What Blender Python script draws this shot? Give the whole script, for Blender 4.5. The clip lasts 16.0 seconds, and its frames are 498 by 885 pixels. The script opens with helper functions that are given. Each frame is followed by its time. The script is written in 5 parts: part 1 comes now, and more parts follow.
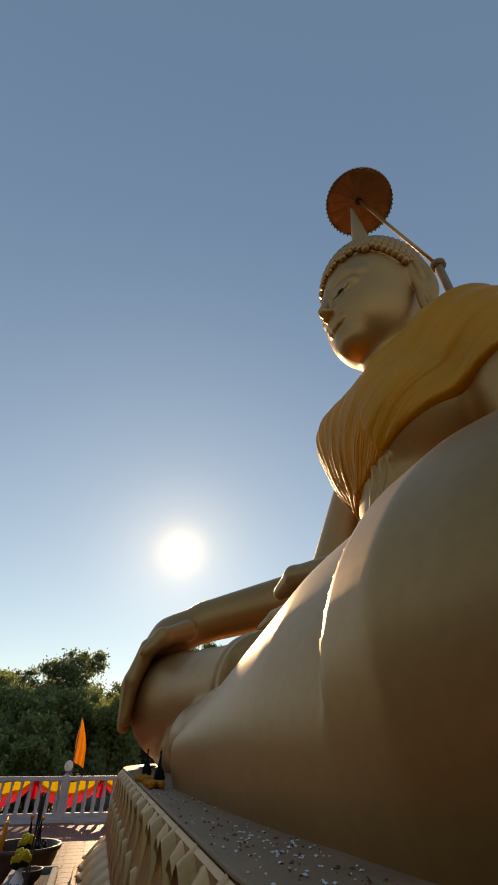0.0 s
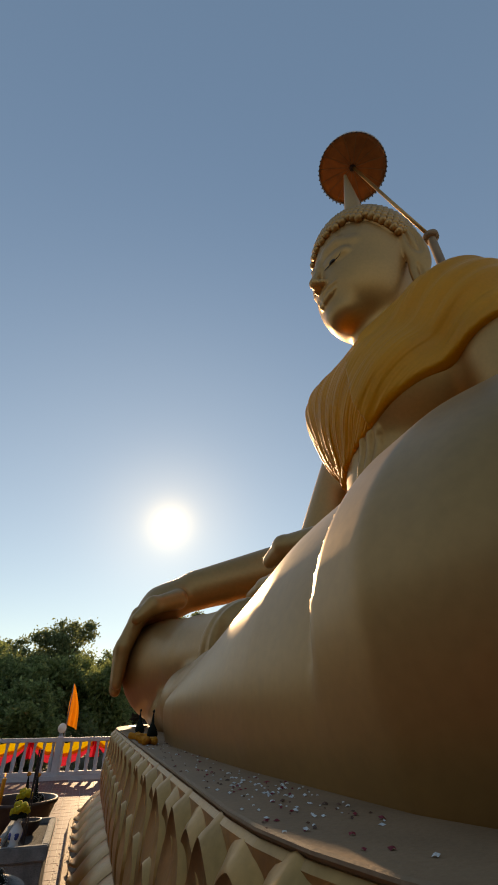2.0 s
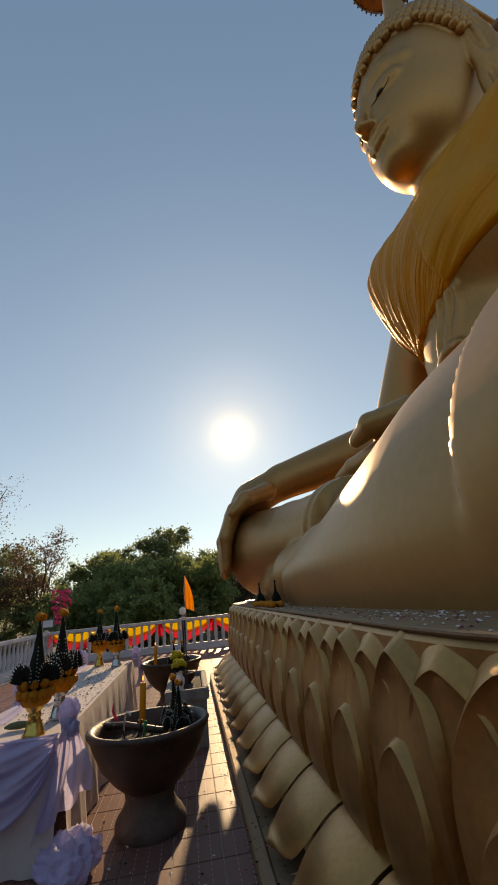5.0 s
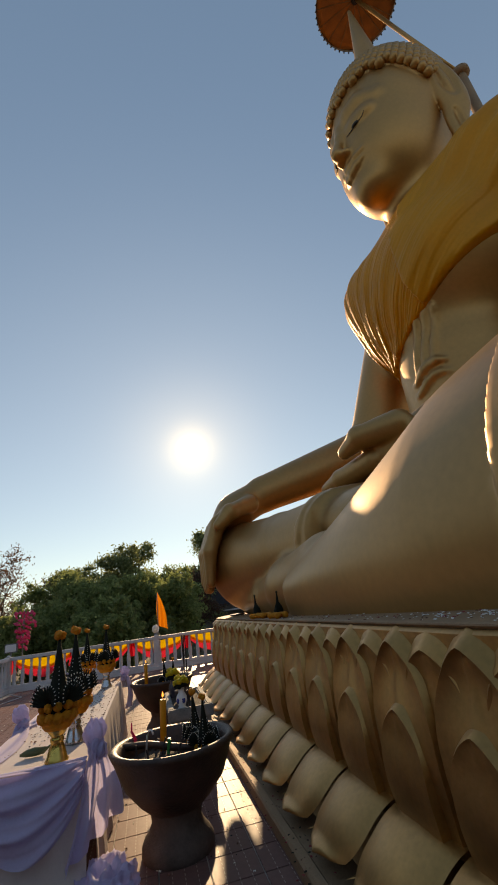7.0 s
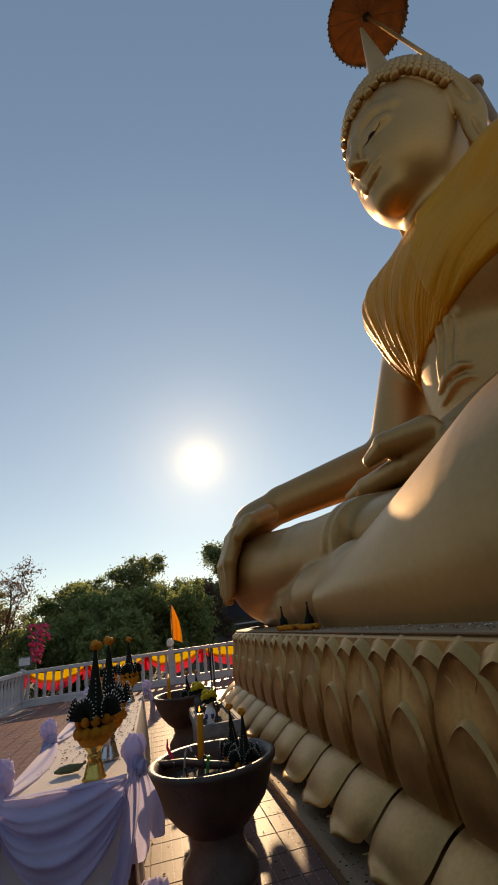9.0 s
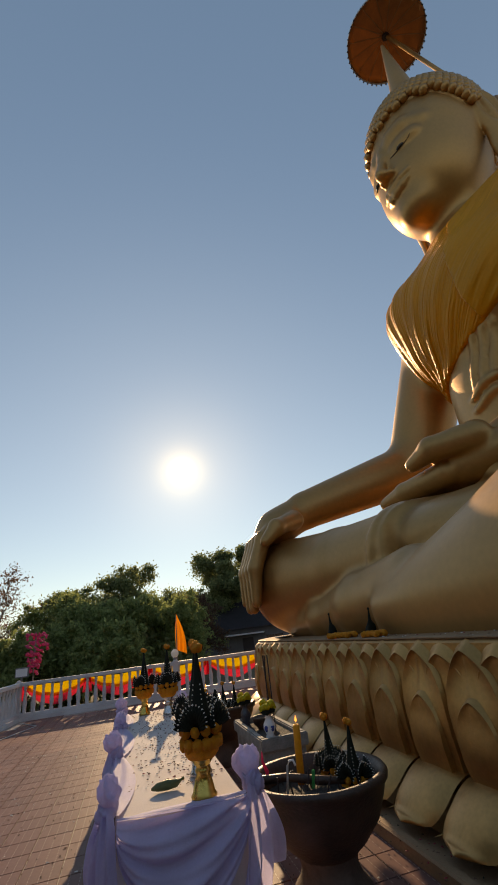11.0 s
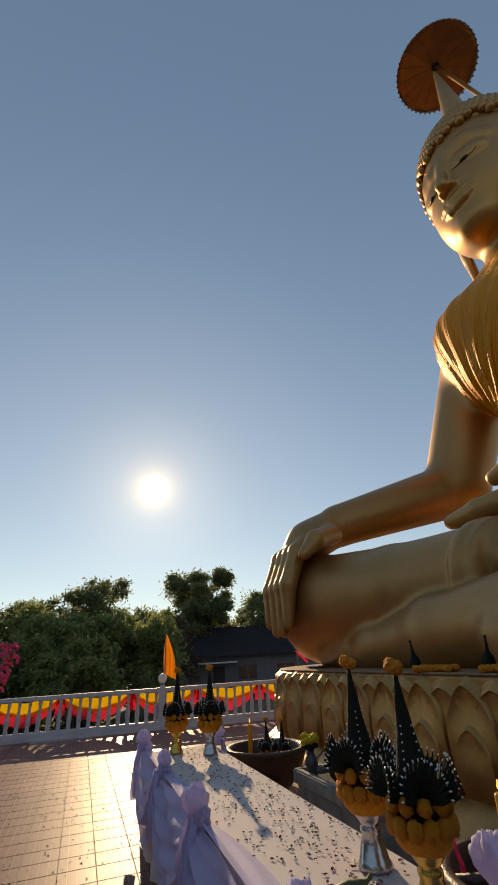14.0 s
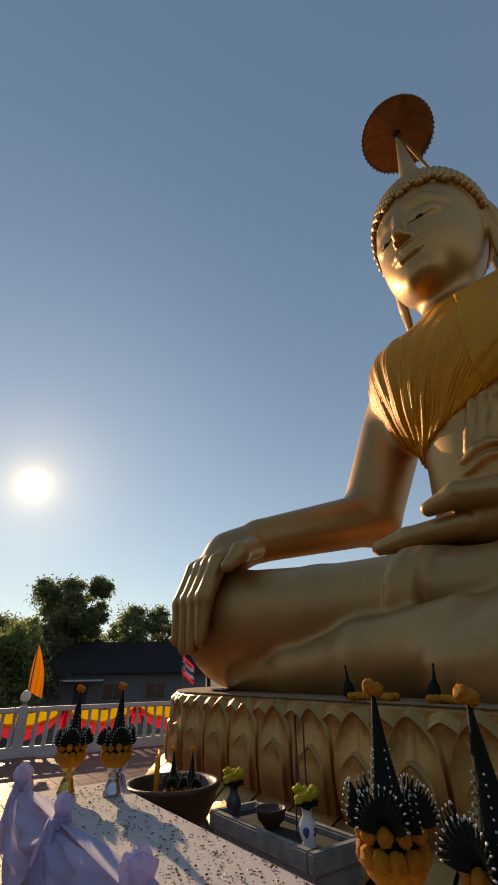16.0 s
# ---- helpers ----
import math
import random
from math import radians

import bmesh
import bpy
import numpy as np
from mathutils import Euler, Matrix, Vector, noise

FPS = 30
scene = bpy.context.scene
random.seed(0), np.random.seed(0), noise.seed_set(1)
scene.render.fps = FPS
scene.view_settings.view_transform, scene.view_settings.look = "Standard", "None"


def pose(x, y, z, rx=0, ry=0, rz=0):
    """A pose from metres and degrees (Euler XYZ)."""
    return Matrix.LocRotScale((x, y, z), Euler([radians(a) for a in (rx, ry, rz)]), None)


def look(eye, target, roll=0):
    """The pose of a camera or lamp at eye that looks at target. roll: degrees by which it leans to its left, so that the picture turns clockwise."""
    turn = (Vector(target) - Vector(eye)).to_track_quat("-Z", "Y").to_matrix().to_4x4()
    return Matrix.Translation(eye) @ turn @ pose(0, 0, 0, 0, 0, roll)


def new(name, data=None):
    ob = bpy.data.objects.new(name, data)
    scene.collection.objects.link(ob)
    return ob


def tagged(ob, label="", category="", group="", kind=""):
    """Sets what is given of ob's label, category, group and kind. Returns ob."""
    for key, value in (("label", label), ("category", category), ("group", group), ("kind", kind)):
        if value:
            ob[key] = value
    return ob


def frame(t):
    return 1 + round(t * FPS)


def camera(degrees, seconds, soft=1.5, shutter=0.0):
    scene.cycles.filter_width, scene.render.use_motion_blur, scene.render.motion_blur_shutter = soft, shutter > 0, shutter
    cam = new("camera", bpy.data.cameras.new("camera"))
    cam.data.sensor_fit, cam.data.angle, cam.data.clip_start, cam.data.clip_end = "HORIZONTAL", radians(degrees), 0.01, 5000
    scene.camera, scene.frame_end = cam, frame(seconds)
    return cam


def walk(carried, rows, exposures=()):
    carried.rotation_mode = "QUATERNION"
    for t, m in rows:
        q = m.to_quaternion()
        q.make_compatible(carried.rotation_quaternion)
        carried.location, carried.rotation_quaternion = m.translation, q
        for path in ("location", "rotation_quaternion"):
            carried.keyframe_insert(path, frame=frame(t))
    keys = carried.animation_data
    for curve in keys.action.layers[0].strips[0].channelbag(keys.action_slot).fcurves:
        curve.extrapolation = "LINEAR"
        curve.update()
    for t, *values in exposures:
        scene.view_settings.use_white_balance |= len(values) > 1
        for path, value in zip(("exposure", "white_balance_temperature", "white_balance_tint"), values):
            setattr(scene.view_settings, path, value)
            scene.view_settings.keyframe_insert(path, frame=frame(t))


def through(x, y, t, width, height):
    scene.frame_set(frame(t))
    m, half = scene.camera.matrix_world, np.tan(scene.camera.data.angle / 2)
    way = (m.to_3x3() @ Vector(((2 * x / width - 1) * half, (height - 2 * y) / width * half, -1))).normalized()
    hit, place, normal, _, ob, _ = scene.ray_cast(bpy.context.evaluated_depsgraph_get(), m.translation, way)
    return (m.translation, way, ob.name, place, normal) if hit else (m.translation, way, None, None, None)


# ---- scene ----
cam = camera(60.6, 16.0, 1.8)
PATH = [
    (0, (0.235, -0.082, 1.787), (0.173, 1.553, 2.937), 0.2),
    (0.5, (0.233, -0.082, 1.784), (0.181, 1.556, 2.93), 0.3),
    (1, (0.235, -0.088, 1.78), (0.201, 1.561, 2.911), 0.2),
    (1.5, (0.221, -0.088, 1.766), (0.209, 1.583, 2.864), -0.2),
    (2, (0.206, -0.071, 1.742), (0.197, 1.631, 2.792), -0.5),
    (2.5, (0.173, -0.054, 1.725), (0.147, 1.689, 2.706), -1.2),
    (3, (0.115, -0.03, 1.686), (0.035, 1.756, 2.581), -2.0),
    (3.5, (0.046, -0.012, 1.654), (-0.105, 1.809, 2.466), -2.9),
    (4, (-0.027, -0.013, 1.628), (-0.267, 1.835, 2.353), -4.0),
    (4.5, (-0.073, 0.023, 1.601), (-0.368, 1.881, 2.282), -5.0),
    (5, (-0.171, 0.081, 1.594), (-0.472, 1.945, 2.255), -5.8),
    (5.2, (-0.279, -0.005, 1.599), (-0.553, 1.862, 2.262), -6.2),
    (7.3, (-0.688, -0.063, 1.617), (-0.788, 1.805, 2.325), -7.9),
    (7.5, (-0.689, -0.074, 1.622), (-0.793, 1.791, 2.336), -7.9),
    (8, (-0.7, -0.078, 1.619), (-0.823, 1.781, 2.346), -7.8),
    (8.5, (-0.774, -0.057, 1.602), (-0.911, 1.795, 2.345), -7.8),
    (9, (-0.952, 0.041, 1.61), (-1.082, 1.888, 2.367), -7.8),
    (9.2, (-1.02, 0.064, 1.626), (-1.141, 1.912, 2.381), -7.6),
    (11.3, (-2.079, 0.236, 1.645), (-2.115, 2.067, 2.449), -7.1),
    (11.5, (-2.204, 0.272, 1.648), (-2.233, 2.101, 2.457), -6.8),
    (12, (-2.485, 0.381, 1.651), (-2.494, 2.2, 2.483), -5.8),
    (12.5, (-2.64, 0.591, 1.652), (-2.625, 2.402, 2.5), -4.8),
    (13, (-2.787, 0.799, 1.65), (-2.755, 2.601, 2.516), -4.1),
    (13.5, (-3.022, 0.991, 1.66), (-2.976, 2.784, 2.544), -3.5),
    (14, (-3.185, 1.222, 1.644), (-3.114, 3.009, 2.539), -3.3),
    (14.5, (-3.324, 1.462, 1.663), (-3.207, 3.245, 2.561), -3.1),
    (15, (-3.516, 1.626, 1.654), (-3.312, 3.398, 2.56), -2.7),
    (15.5, (-3.66, 1.755, 1.647), (-3.328, 3.503, 2.56), -2.2),
    (16, (-3.771, 1.891, 1.652), (-3.248, 3.571, 2.602), -0.8),
]
walk(cam, [(t, look(eye, target, roll)) for t, eye, target, roll in PATH], [(0, 0.48, 8900, 11), (3, 0.51, 9000, 11), (9.2, 0.51, 9200, 12), (12, 0.42, 9000, 12), (16, 0.29, 8600, 11)])

# ---- world, sun, exposure ----
SUN = Vector((-0.186, 0.918, 0.350)).normalized()
world = bpy.data.worlds.new("sky")
scene.world = world
world.use_nodes = True
wn, wl = world.node_tree.nodes, world.node_tree.links
sky = wn.new("ShaderNodeTexSky")
sky.sky_type, sky.sun_disc = "NISHITA", False
sky.sun_elevation, sky.sun_rotation = math.asin(SUN.z), math.atan2(SUN.x, SUN.y)
sky.air_density, sky.dust_density, sky.ozone_density, sky.altitude = 1.0, 0.02, 3.0, 100
wn["Background"].inputs["Strength"].default_value = 0.06
wl.new(sky.outputs[0], wn["Background"].inputs["Color"])
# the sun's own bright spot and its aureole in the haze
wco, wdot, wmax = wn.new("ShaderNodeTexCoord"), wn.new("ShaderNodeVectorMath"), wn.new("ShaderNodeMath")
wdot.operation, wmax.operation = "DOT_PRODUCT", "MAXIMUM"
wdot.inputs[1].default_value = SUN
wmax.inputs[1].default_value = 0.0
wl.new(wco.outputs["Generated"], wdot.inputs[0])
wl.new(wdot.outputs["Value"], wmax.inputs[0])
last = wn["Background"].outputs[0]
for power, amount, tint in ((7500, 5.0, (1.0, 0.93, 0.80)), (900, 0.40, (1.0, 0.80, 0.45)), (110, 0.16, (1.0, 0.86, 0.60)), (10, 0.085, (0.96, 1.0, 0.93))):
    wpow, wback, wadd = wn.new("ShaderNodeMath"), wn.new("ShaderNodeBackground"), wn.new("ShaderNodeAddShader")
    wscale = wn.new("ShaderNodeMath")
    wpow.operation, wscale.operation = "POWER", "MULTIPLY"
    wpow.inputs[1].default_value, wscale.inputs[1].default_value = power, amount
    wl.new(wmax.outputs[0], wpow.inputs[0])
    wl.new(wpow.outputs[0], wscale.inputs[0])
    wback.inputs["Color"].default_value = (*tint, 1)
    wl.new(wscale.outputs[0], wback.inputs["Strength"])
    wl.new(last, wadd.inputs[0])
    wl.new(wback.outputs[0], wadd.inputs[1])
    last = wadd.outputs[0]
# pale haze that thickens towards the horizon
wsep, wabs, wone, wpow, wscale, wback, wadd = (wn.new(k) for k in ("ShaderNodeSeparateXYZ", "ShaderNodeMath", "ShaderNodeMath", "ShaderNodeMath", "ShaderNodeMath", "ShaderNodeBackground", "ShaderNodeAddShader"))
wabs.operation, wone.operation, wpow.operation, wscale.operation = "ABSOLUTE", "SUBTRACT", "POWER", "MULTIPLY"
wone.inputs[0].default_value, wpow.inputs[1].default_value, wscale.inputs[1].default_value = 1.0, 2.0, 0.12
wl.new(wco.outputs["Generated"], wsep.inputs[0])
wl.new(wsep.outputs["Z"], wabs.inputs[0])
wl.new(wabs.outputs[0], wone.inputs[1])
wl.new(wone.outputs[0], wpow.inputs[0])
wl.new(wpow.outputs[0], wscale.inputs[0])
wl.new(wscale.outputs[0], wback.inputs["Strength"])
wback.inputs["Color"].default_value = (0.98, 1.0, 0.90, 1)
wl.new(last, wadd.inputs[0])
wl.new(wback.outputs[0], wadd.inputs[1])
last = wadd.outputs[0]
# thin even veil of high haze over the whole sky
wback, wadd = wn.new("ShaderNodeBackground"), wn.new("ShaderNodeAddShader")
wback.inputs["Color"].default_value, wback.inputs["Strength"].default_value = (0.262, 0.522, 0.99, 1), 0.19
wl.new(last, wadd.inputs[0])
wl.new(wback.outputs[0], wadd.inputs[1])
last = wadd.outputs[0]
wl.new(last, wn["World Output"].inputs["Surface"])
sun = new("sun", bpy.data.lights.new("sun", "SUN"))
sun.data.energy, sun.data.angle, sun.data.color = 3.0, radians(0.6), (1.0, 0.80, 0.58)
sun.matrix_world = look((0, 0, 30), Vector((0, 0, 30)) - SUN + Vector((0, 0, 0.024)))

# ---- materials ----
LOCAL = pose(0, 0, 0, 0, 0, 18.5)


def material(name, color, rough=0.6, metal=0.0, dark=0.7, scale=4.0, fine=40.0, bump=0.2, bump_scale=60.0, spec=0.5, random_value=0.0, through=0.0, coat=0.0):
    """A surface with large stains, fine grain and relief in object space."""
    m = bpy.data.materials.new(name)
    m.use_nodes = True
    n, l = m.node_tree.nodes, m.node_tree.links
    p = n["Principled BSDF"]
    co = n.new("ShaderNodeTexCoord")
    big, small, rel = n.new("ShaderNodeTexNoise"), n.new("ShaderNodeTexNoise"), n.new("ShaderNodeTexNoise")
    big.inputs["Scale"].default_value, small.inputs["Scale"].default_value, rel.inputs["Scale"].default_value = scale, fine, bump_scale
    big.inputs["Detail"].default_value, small.inputs["Detail"].default_value = 5, 3
    for t in (big, small, rel):
        l.new(co.outputs["Object"], t.inputs["Vector"])
    mixed = n.new("ShaderNodeMath")
    mixed.operation = "MULTIPLY_ADD"
    l.new(small.outputs["Fac"], mixed.inputs[0])
    mixed.inputs[1].default_value = 0.45
    l.new(big.outputs["Fac"], mixed.inputs[2])
    ramp = n.new("ShaderNodeValToRGB")
    ramp.color_ramp.elements[0].position, ramp.color_ramp.elements[1].position = 0.5, 0.95
    ramp.color_ramp.elements[0].color = (*[c * dark for c in color], 1)
    ramp.color_ramp.elements[1].color = (*color, 1)
    l.new(mixed.outputs[0], ramp.inputs[0])
    last = ramp.outputs[0]
    if random_value:
        info, hsv, mr = n.new("ShaderNodeObjectInfo"), n.new("ShaderNodeHueSaturation"), n.new("ShaderNodeMapRange")
        mr.inputs["To Min"].default_value, mr.inputs["To Max"].default_value = 1 - random_value, 1 + random_value
        l.new(info.outputs["Random"], mr.inputs["Value"])
        l.new(mr.outputs[0], hsv.inputs["Value"])
        l.new(last, hsv.inputs["Color"])
        last = hsv.outputs[0]
    l.new(last, p.inputs["Base Color"])
    rr = n.new("ShaderNodeMapRange")
    rr.inputs["To Min"].default_value, rr.inputs["To Max"].default_value = max(rough - 0.12, 0.02), min(rough + 0.12, 1)
    l.new(big.outputs["Fac"], rr.inputs["Value"])
    l.new(rr.outputs[0], p.inputs["Roughness"])
    p.inputs["Metallic"].default_value = metal
    p.inputs["Specular IOR Level"].default_value = spec
    p.inputs["Coat Weight"].default_value, p.inputs["Coat Roughness"].default_value = coat, 0.35
    if bump:
        b = n.new("ShaderNodeBump")
        b.inputs["Strength"].default_value, b.inputs["Distance"].default_value = bump, 0.01
        l.new(rel.outputs["Fac"], b.inputs["Height"])
        l.new(b.outputs[0], p.inputs["Normal"])
    if through:
        out, tr, mx = n["Material Output"], n.new("ShaderNodeBsdfTranslucent"), n.new("ShaderNodeMixShader")
        l.new(last, tr.inputs["Color"])
        mx.inputs[0].default_value = through
        l.new(p.outputs[0], mx.inputs[1])
        l.new(tr.outputs[0], mx.inputs[2])
        l.new(mx.outputs[0], out.inputs["Surface"])
    return m


GOLD = material("gold_paint", (0.53, 0.28, 0.092), 0.50, 0.80, 0.78, 0.7, 14, 0.08, 6.0, coat=0.30)
PETALGOLD = material("aged_gold_paint", (0.53, 0.275, 0.085), 0.41, 0.80, 0.62, 2.5, 30, 0.15, 22.0, random_value=0.08, coat=0.10)
SLABGOLD = material("dusty_gold_slab", (0.36, 0.215, 0.115), 0.7, 0.15, 0.7, 3, 40, 0.3, 50)
SATIN = material("golden_satin", (0.72, 0.265, 0.005), 0.48, 0.15, 0.8, 1.0, 20, 0.0, 30, spec=0.35)
EYEBLACK = material("eye_paint", (0.03, 0.025, 0.02), 0.4, 0.0, 0.8)
CLAY = material("dark_clay", (0.080, 0.041, 0.027), 0.5, 0.0, 0.45, 7, 40, 0.5, 60)
CEMENT = material("grey_cement", (0.30, 0.29, 0.27), 0.8, 0.0, 0.55, 9, 60, 0.5, 90)
WHITECLOTH = material("white_cloth", (0.84, 0.74, 0.70), 0.8, 0.0, 0.88, 3, 60, 0.3, 120, through=0.25)
LILAC = material("lilac_chiffon", (0.70, 0.65, 0.90), 0.7, 0.0, 0.85, 4, 70, 0.25, 150, through=0.45)
RAILWHITE = material("white_painted_concrete", (0.62, 0.62, 0.64), 0.55, 0.0, 0.78, 2, 30, 0.3, 50)
YELLOWCLOTH = material("yellow_cloth", (0.85, 0.52, 0.02), 0.7, 0.0, 0.85, 4, 60, 0.2, 120, through=0.5)
REDCLOTH = material("red_cloth", (0.75, 0.03, 0.06), 0.7, 0.0, 0.85, 4, 60, 0.2, 120, through=0.5)
ORANGECLOTH = material("orange_cloth", (0.90, 0.27, 0.02), 0.7, 0.0, 0.85, 4, 60, 0.2, 120, through=0.5)
MARIGOLD = material("marigold_petals", (0.95, 0.34, 0.012), 0.7, 0.0, 0.75, 40, 160, 0.6, 160, through=0.2)
YELLOWFLOWER = material("yellow_petals", (0.80, 0.62, 0.02), 0.7, 0.0, 0.6, 40, 160, 0.6, 160, through=0.2)
DARKLEAF = material("dark_banana_leaf", (0.014, 0.017, 0.010), 0.75, 0.0, 0.7, 8, 60, 0.3, 90, spec=0.2)
PEARL = material("white_bud", (0.82, 0.80, 0.74), 0.4, 0.0, 0.9)
BRASS = material("brass", (0.72, 0.48, 0.12), 0.28, 1.0, 0.8, 6, 40, 0.1, 60)
SILVER = material("silvery_metal", (0.62, 0.61, 0.62), 0.25, 1.0, 0.75, 6, 40, 0.1, 60)
WAX = material("yellow_wax", (0.78, 0.40, 0.03), 0.45, 0.0, 0.85, 6, 40, 0.1, 60, through=0.2)
ASH = material("ash_and_sand", (0.06, 0.05, 0.042), 0.9, 0.0, 0.4, 25, 120, 1.0, 120)
STICK = material("dark_stick", (0.045, 0.03, 0.028), 0.7, 0.0, 0.7, 20, 90, 0.2, 90)
BARK = material("bark", (0.10, 0.075, 0.055), 0.85, 0.0, 0.5, 8, 50, 0.8, 40)
PORCELAIN = material("white_porcelain", (0.78, 0.78, 0.80), 0.15, 0.0, 0.92)
BLUEGLAZE = material("blue_glaze", (0.04, 0.07, 0.30), 0.15, 0.0, 0.8)
WALLPAINT = material("grey_wall_paint", (0.17, 0.17, 0.19), 0.8, 0.0, 0.7, 1.5, 20, 0.2, 40)
ROOFTILE = material("dark_roof", (0.06, 0.05, 0.055), 0.8, 0.0, 0.6, 2, 20, 0.3, 20)
DARKGLASS = material("dark_window_pane", (0.02, 0.025, 0.03), 0.1, 0.0, 0.8)
EARTH = material("dry_earth_and_grass", (0.16, 0.13, 0.07), 0.95, 0.0, 0.45, 0.3, 4, 0.6, 8)
PINK = material("pink_paper", (0.80, 0.10, 0.25), 0.7, 0.0, 0.6, 20, 60, 0.2, 60, through=0.4)
STEEL = material("grey_steel", (0.25, 0.25, 0.26), 0.45, 0.8, 0.7, 6, 40, 0.1, 60)
GLOBE = material("milky_glass_globe", (0.85, 0.84, 0.80), 0.2, 0.0, 0.95, through=0.4)


def fold_relief(m, often, strength):
    """Fine folds in the satin, fanning out from the gathered waist."""
    n, l = m.node_tree.nodes, m.node_tree.links
    co, sep, ang, dist, com, tex, bump = (n.new("ShaderNode" + k) for k in ("TexCoord", "SeparateXYZ", "Math", "VectorMath", "CombineXYZ", "TexNoise", "Bump"))
    off = n.new("ShaderNodeVectorMath")
    off.operation, ang.operation, dist.operation = "SUBTRACT", "ARCTAN2", "LENGTH"
    off.inputs[1].default_value = (4.6, 8.05, 4.75)
    l.new(co.outputs["Object"], off.inputs[0])
    l.new(off.outputs[0], sep.inputs[0])
    l.new(sep.outputs["Z"], ang.inputs[0])
    l.new(sep.outputs["Y"], ang.inputs[1])
    l.new(off.outputs[0], dist.inputs[0])
    for socket, axis, k in ((ang.outputs[0], "X", often), (dist.outputs["Value"], "Y", 0.45)):
        mul = n.new("ShaderNodeMath")
        mul.operation = "MULTIPLY"
        mul.inputs[1].default_value = k
        l.new(socket, mul.inputs[0])
        l.new(mul.outputs[0], com.inputs[axis])
    tex.inputs["Scale"].default_value, tex.inputs["Detail"].default_value, tex.inputs["Roughness"].default_value = 1.2, 2.0, 0.5
    l.new(com.outputs[0], tex.inputs["Vector"])
    bump.inputs["Strength"].default_value, bump.inputs["Distance"].default_value = strength, 0.12
    l.new(tex.outputs["Fac"], bump.inputs["Height"])
    l.new(bump.outputs[0], n["Principled BSDF"].inputs["Normal"])


fold_relief(SATIN, 44.0, 0.8)
FLAPSATIN = material("smooth_golden_satin", (0.66, 0.26, 0.008), 0.48, 0.15, 0.8, 1.0, 20, 0.0, 30, spec=0.35)
fold_relief(FLAPSATIN, 18.0, 0.65)


def leaf_material(name, a, b):
    m = bpy.data.materials.new(name)
    m.use_nodes = True
    n, l = m.node_tree.nodes, m.node_tree.links
    p, out = n["Principled BSDF"], n["Material Output"]
    geo, ramp, tr, mx = n.new("ShaderNodeNewGeometry"), n.new("ShaderNodeValToRGB"), n.new("ShaderNodeBsdfTranslucent"), n.new("ShaderNodeMixShader")
    ramp.color_ramp.elements[0].color, ramp.color_ramp.elements[1].color = (*a, 1), (*b, 1)
    l.new(geo.outputs["Random Per Island"], ramp.inputs[0])
    l.new(ramp.outputs[0], p.inputs["Base Color"])
    l.new(ramp.outputs[0], tr.inputs["Color"])
    p.inputs["Roughness"].default_value = 0.5
    mx.inputs[0].default_value = 0.72
    l.new(p.outputs[0], mx.inputs[1])
    l.new(tr.outputs[0], mx.inputs[2])
    l.new(mx.outputs[0], out.inputs["Surface"])
    return m


LEAF = leaf_material("green_leaves", (0.17, 0.205, 0.07), (0.34, 0.38, 0.14))
LEAFDARK = leaf_material("dark_green_leaves", (0.16, 0.185, 0.075), (0.30, 0.32, 0.14))
# darker leaves for the unseen screens that keep the statue's reflections dark
LEAFSCREEN = leaf_material("deep_green_leaves", (0.035, 0.045, 0.018), (0.08, 0.095, 0.035))
LEAFDRY = leaf_material("dry_leaves", (0.09, 0.05, 0.03), (0.16, 0.09, 0.06))


# ---- building helpers ----
def link_mesh(name, verts, faces, mat, parent=None, label="", smooth=True, m=None):
    me = bpy.data.meshes.new(name)
    if isinstance(verts, np.ndarray):
        me.from_pydata(verts.tolist(), [], faces.tolist() if isinstance(faces, np.ndarray) else faces)
    else:
        me.from_pydata(verts, [], faces)
    for one in mat if isinstance(mat, (list, tuple)) else [mat]:
        me.materials.append(one)
    me.polygons.foreach_set("use_smooth", [smooth] * len(me.polygons))
    ob = new(name, me)
    if parent is not None:
        ob.parent = parent
    if m is not None:
        ob.matrix_basis = m
    if label:
        tagged(ob, label)
    return ob


def part(name, bm, mat, parent=None, label="", smooth=False, m=None):
    me = bpy.data.meshes.new(name)
    bm.normal_update()
    bm.to_mesh(me)
    bm.free()
    for one in mat if isinstance(mat, (list, tuple)) else [mat]:
        me.materials.append(one)
    if smooth:
        me.polygons.foreach_set("use_smooth", [True] * len(me.polygons))
    ob = new(name, me)
    if parent is not None:
        ob.parent = parent
    if m is not None:
        ob.matrix_basis = m
    if label:
        tagged(ob, label)
    return ob


def thing(name, m, label, category, group="", kind=""):
    return_ob = new(name)
    return_ob.matrix_basis = m
    return_ob.empty_display_size = 0.1
    return tagged(return_ob, label, category, group, kind)


def add_box(bm, x0, x1, y0, y1, z0, z1, bevel=0.0):
    r = bmesh.ops.create_cube(bm, size=1, matrix=Matrix.Translation(((x0 + x1) / 2, (y0 + y1) / 2, (z0 + z1) / 2)) @ Matrix.Diagonal((x1 - x0, y1 - y0, z1 - z0, 1)))
    if bevel:
        edges = list({e for v in r["verts"] for e in v.link_edges})
        bmesh.ops.bevel(bm, geom=edges, offset=bevel, segments=2, affect="EDGES")
    return bm


def box(*a):
    return add_box(bmesh.new(), *a)


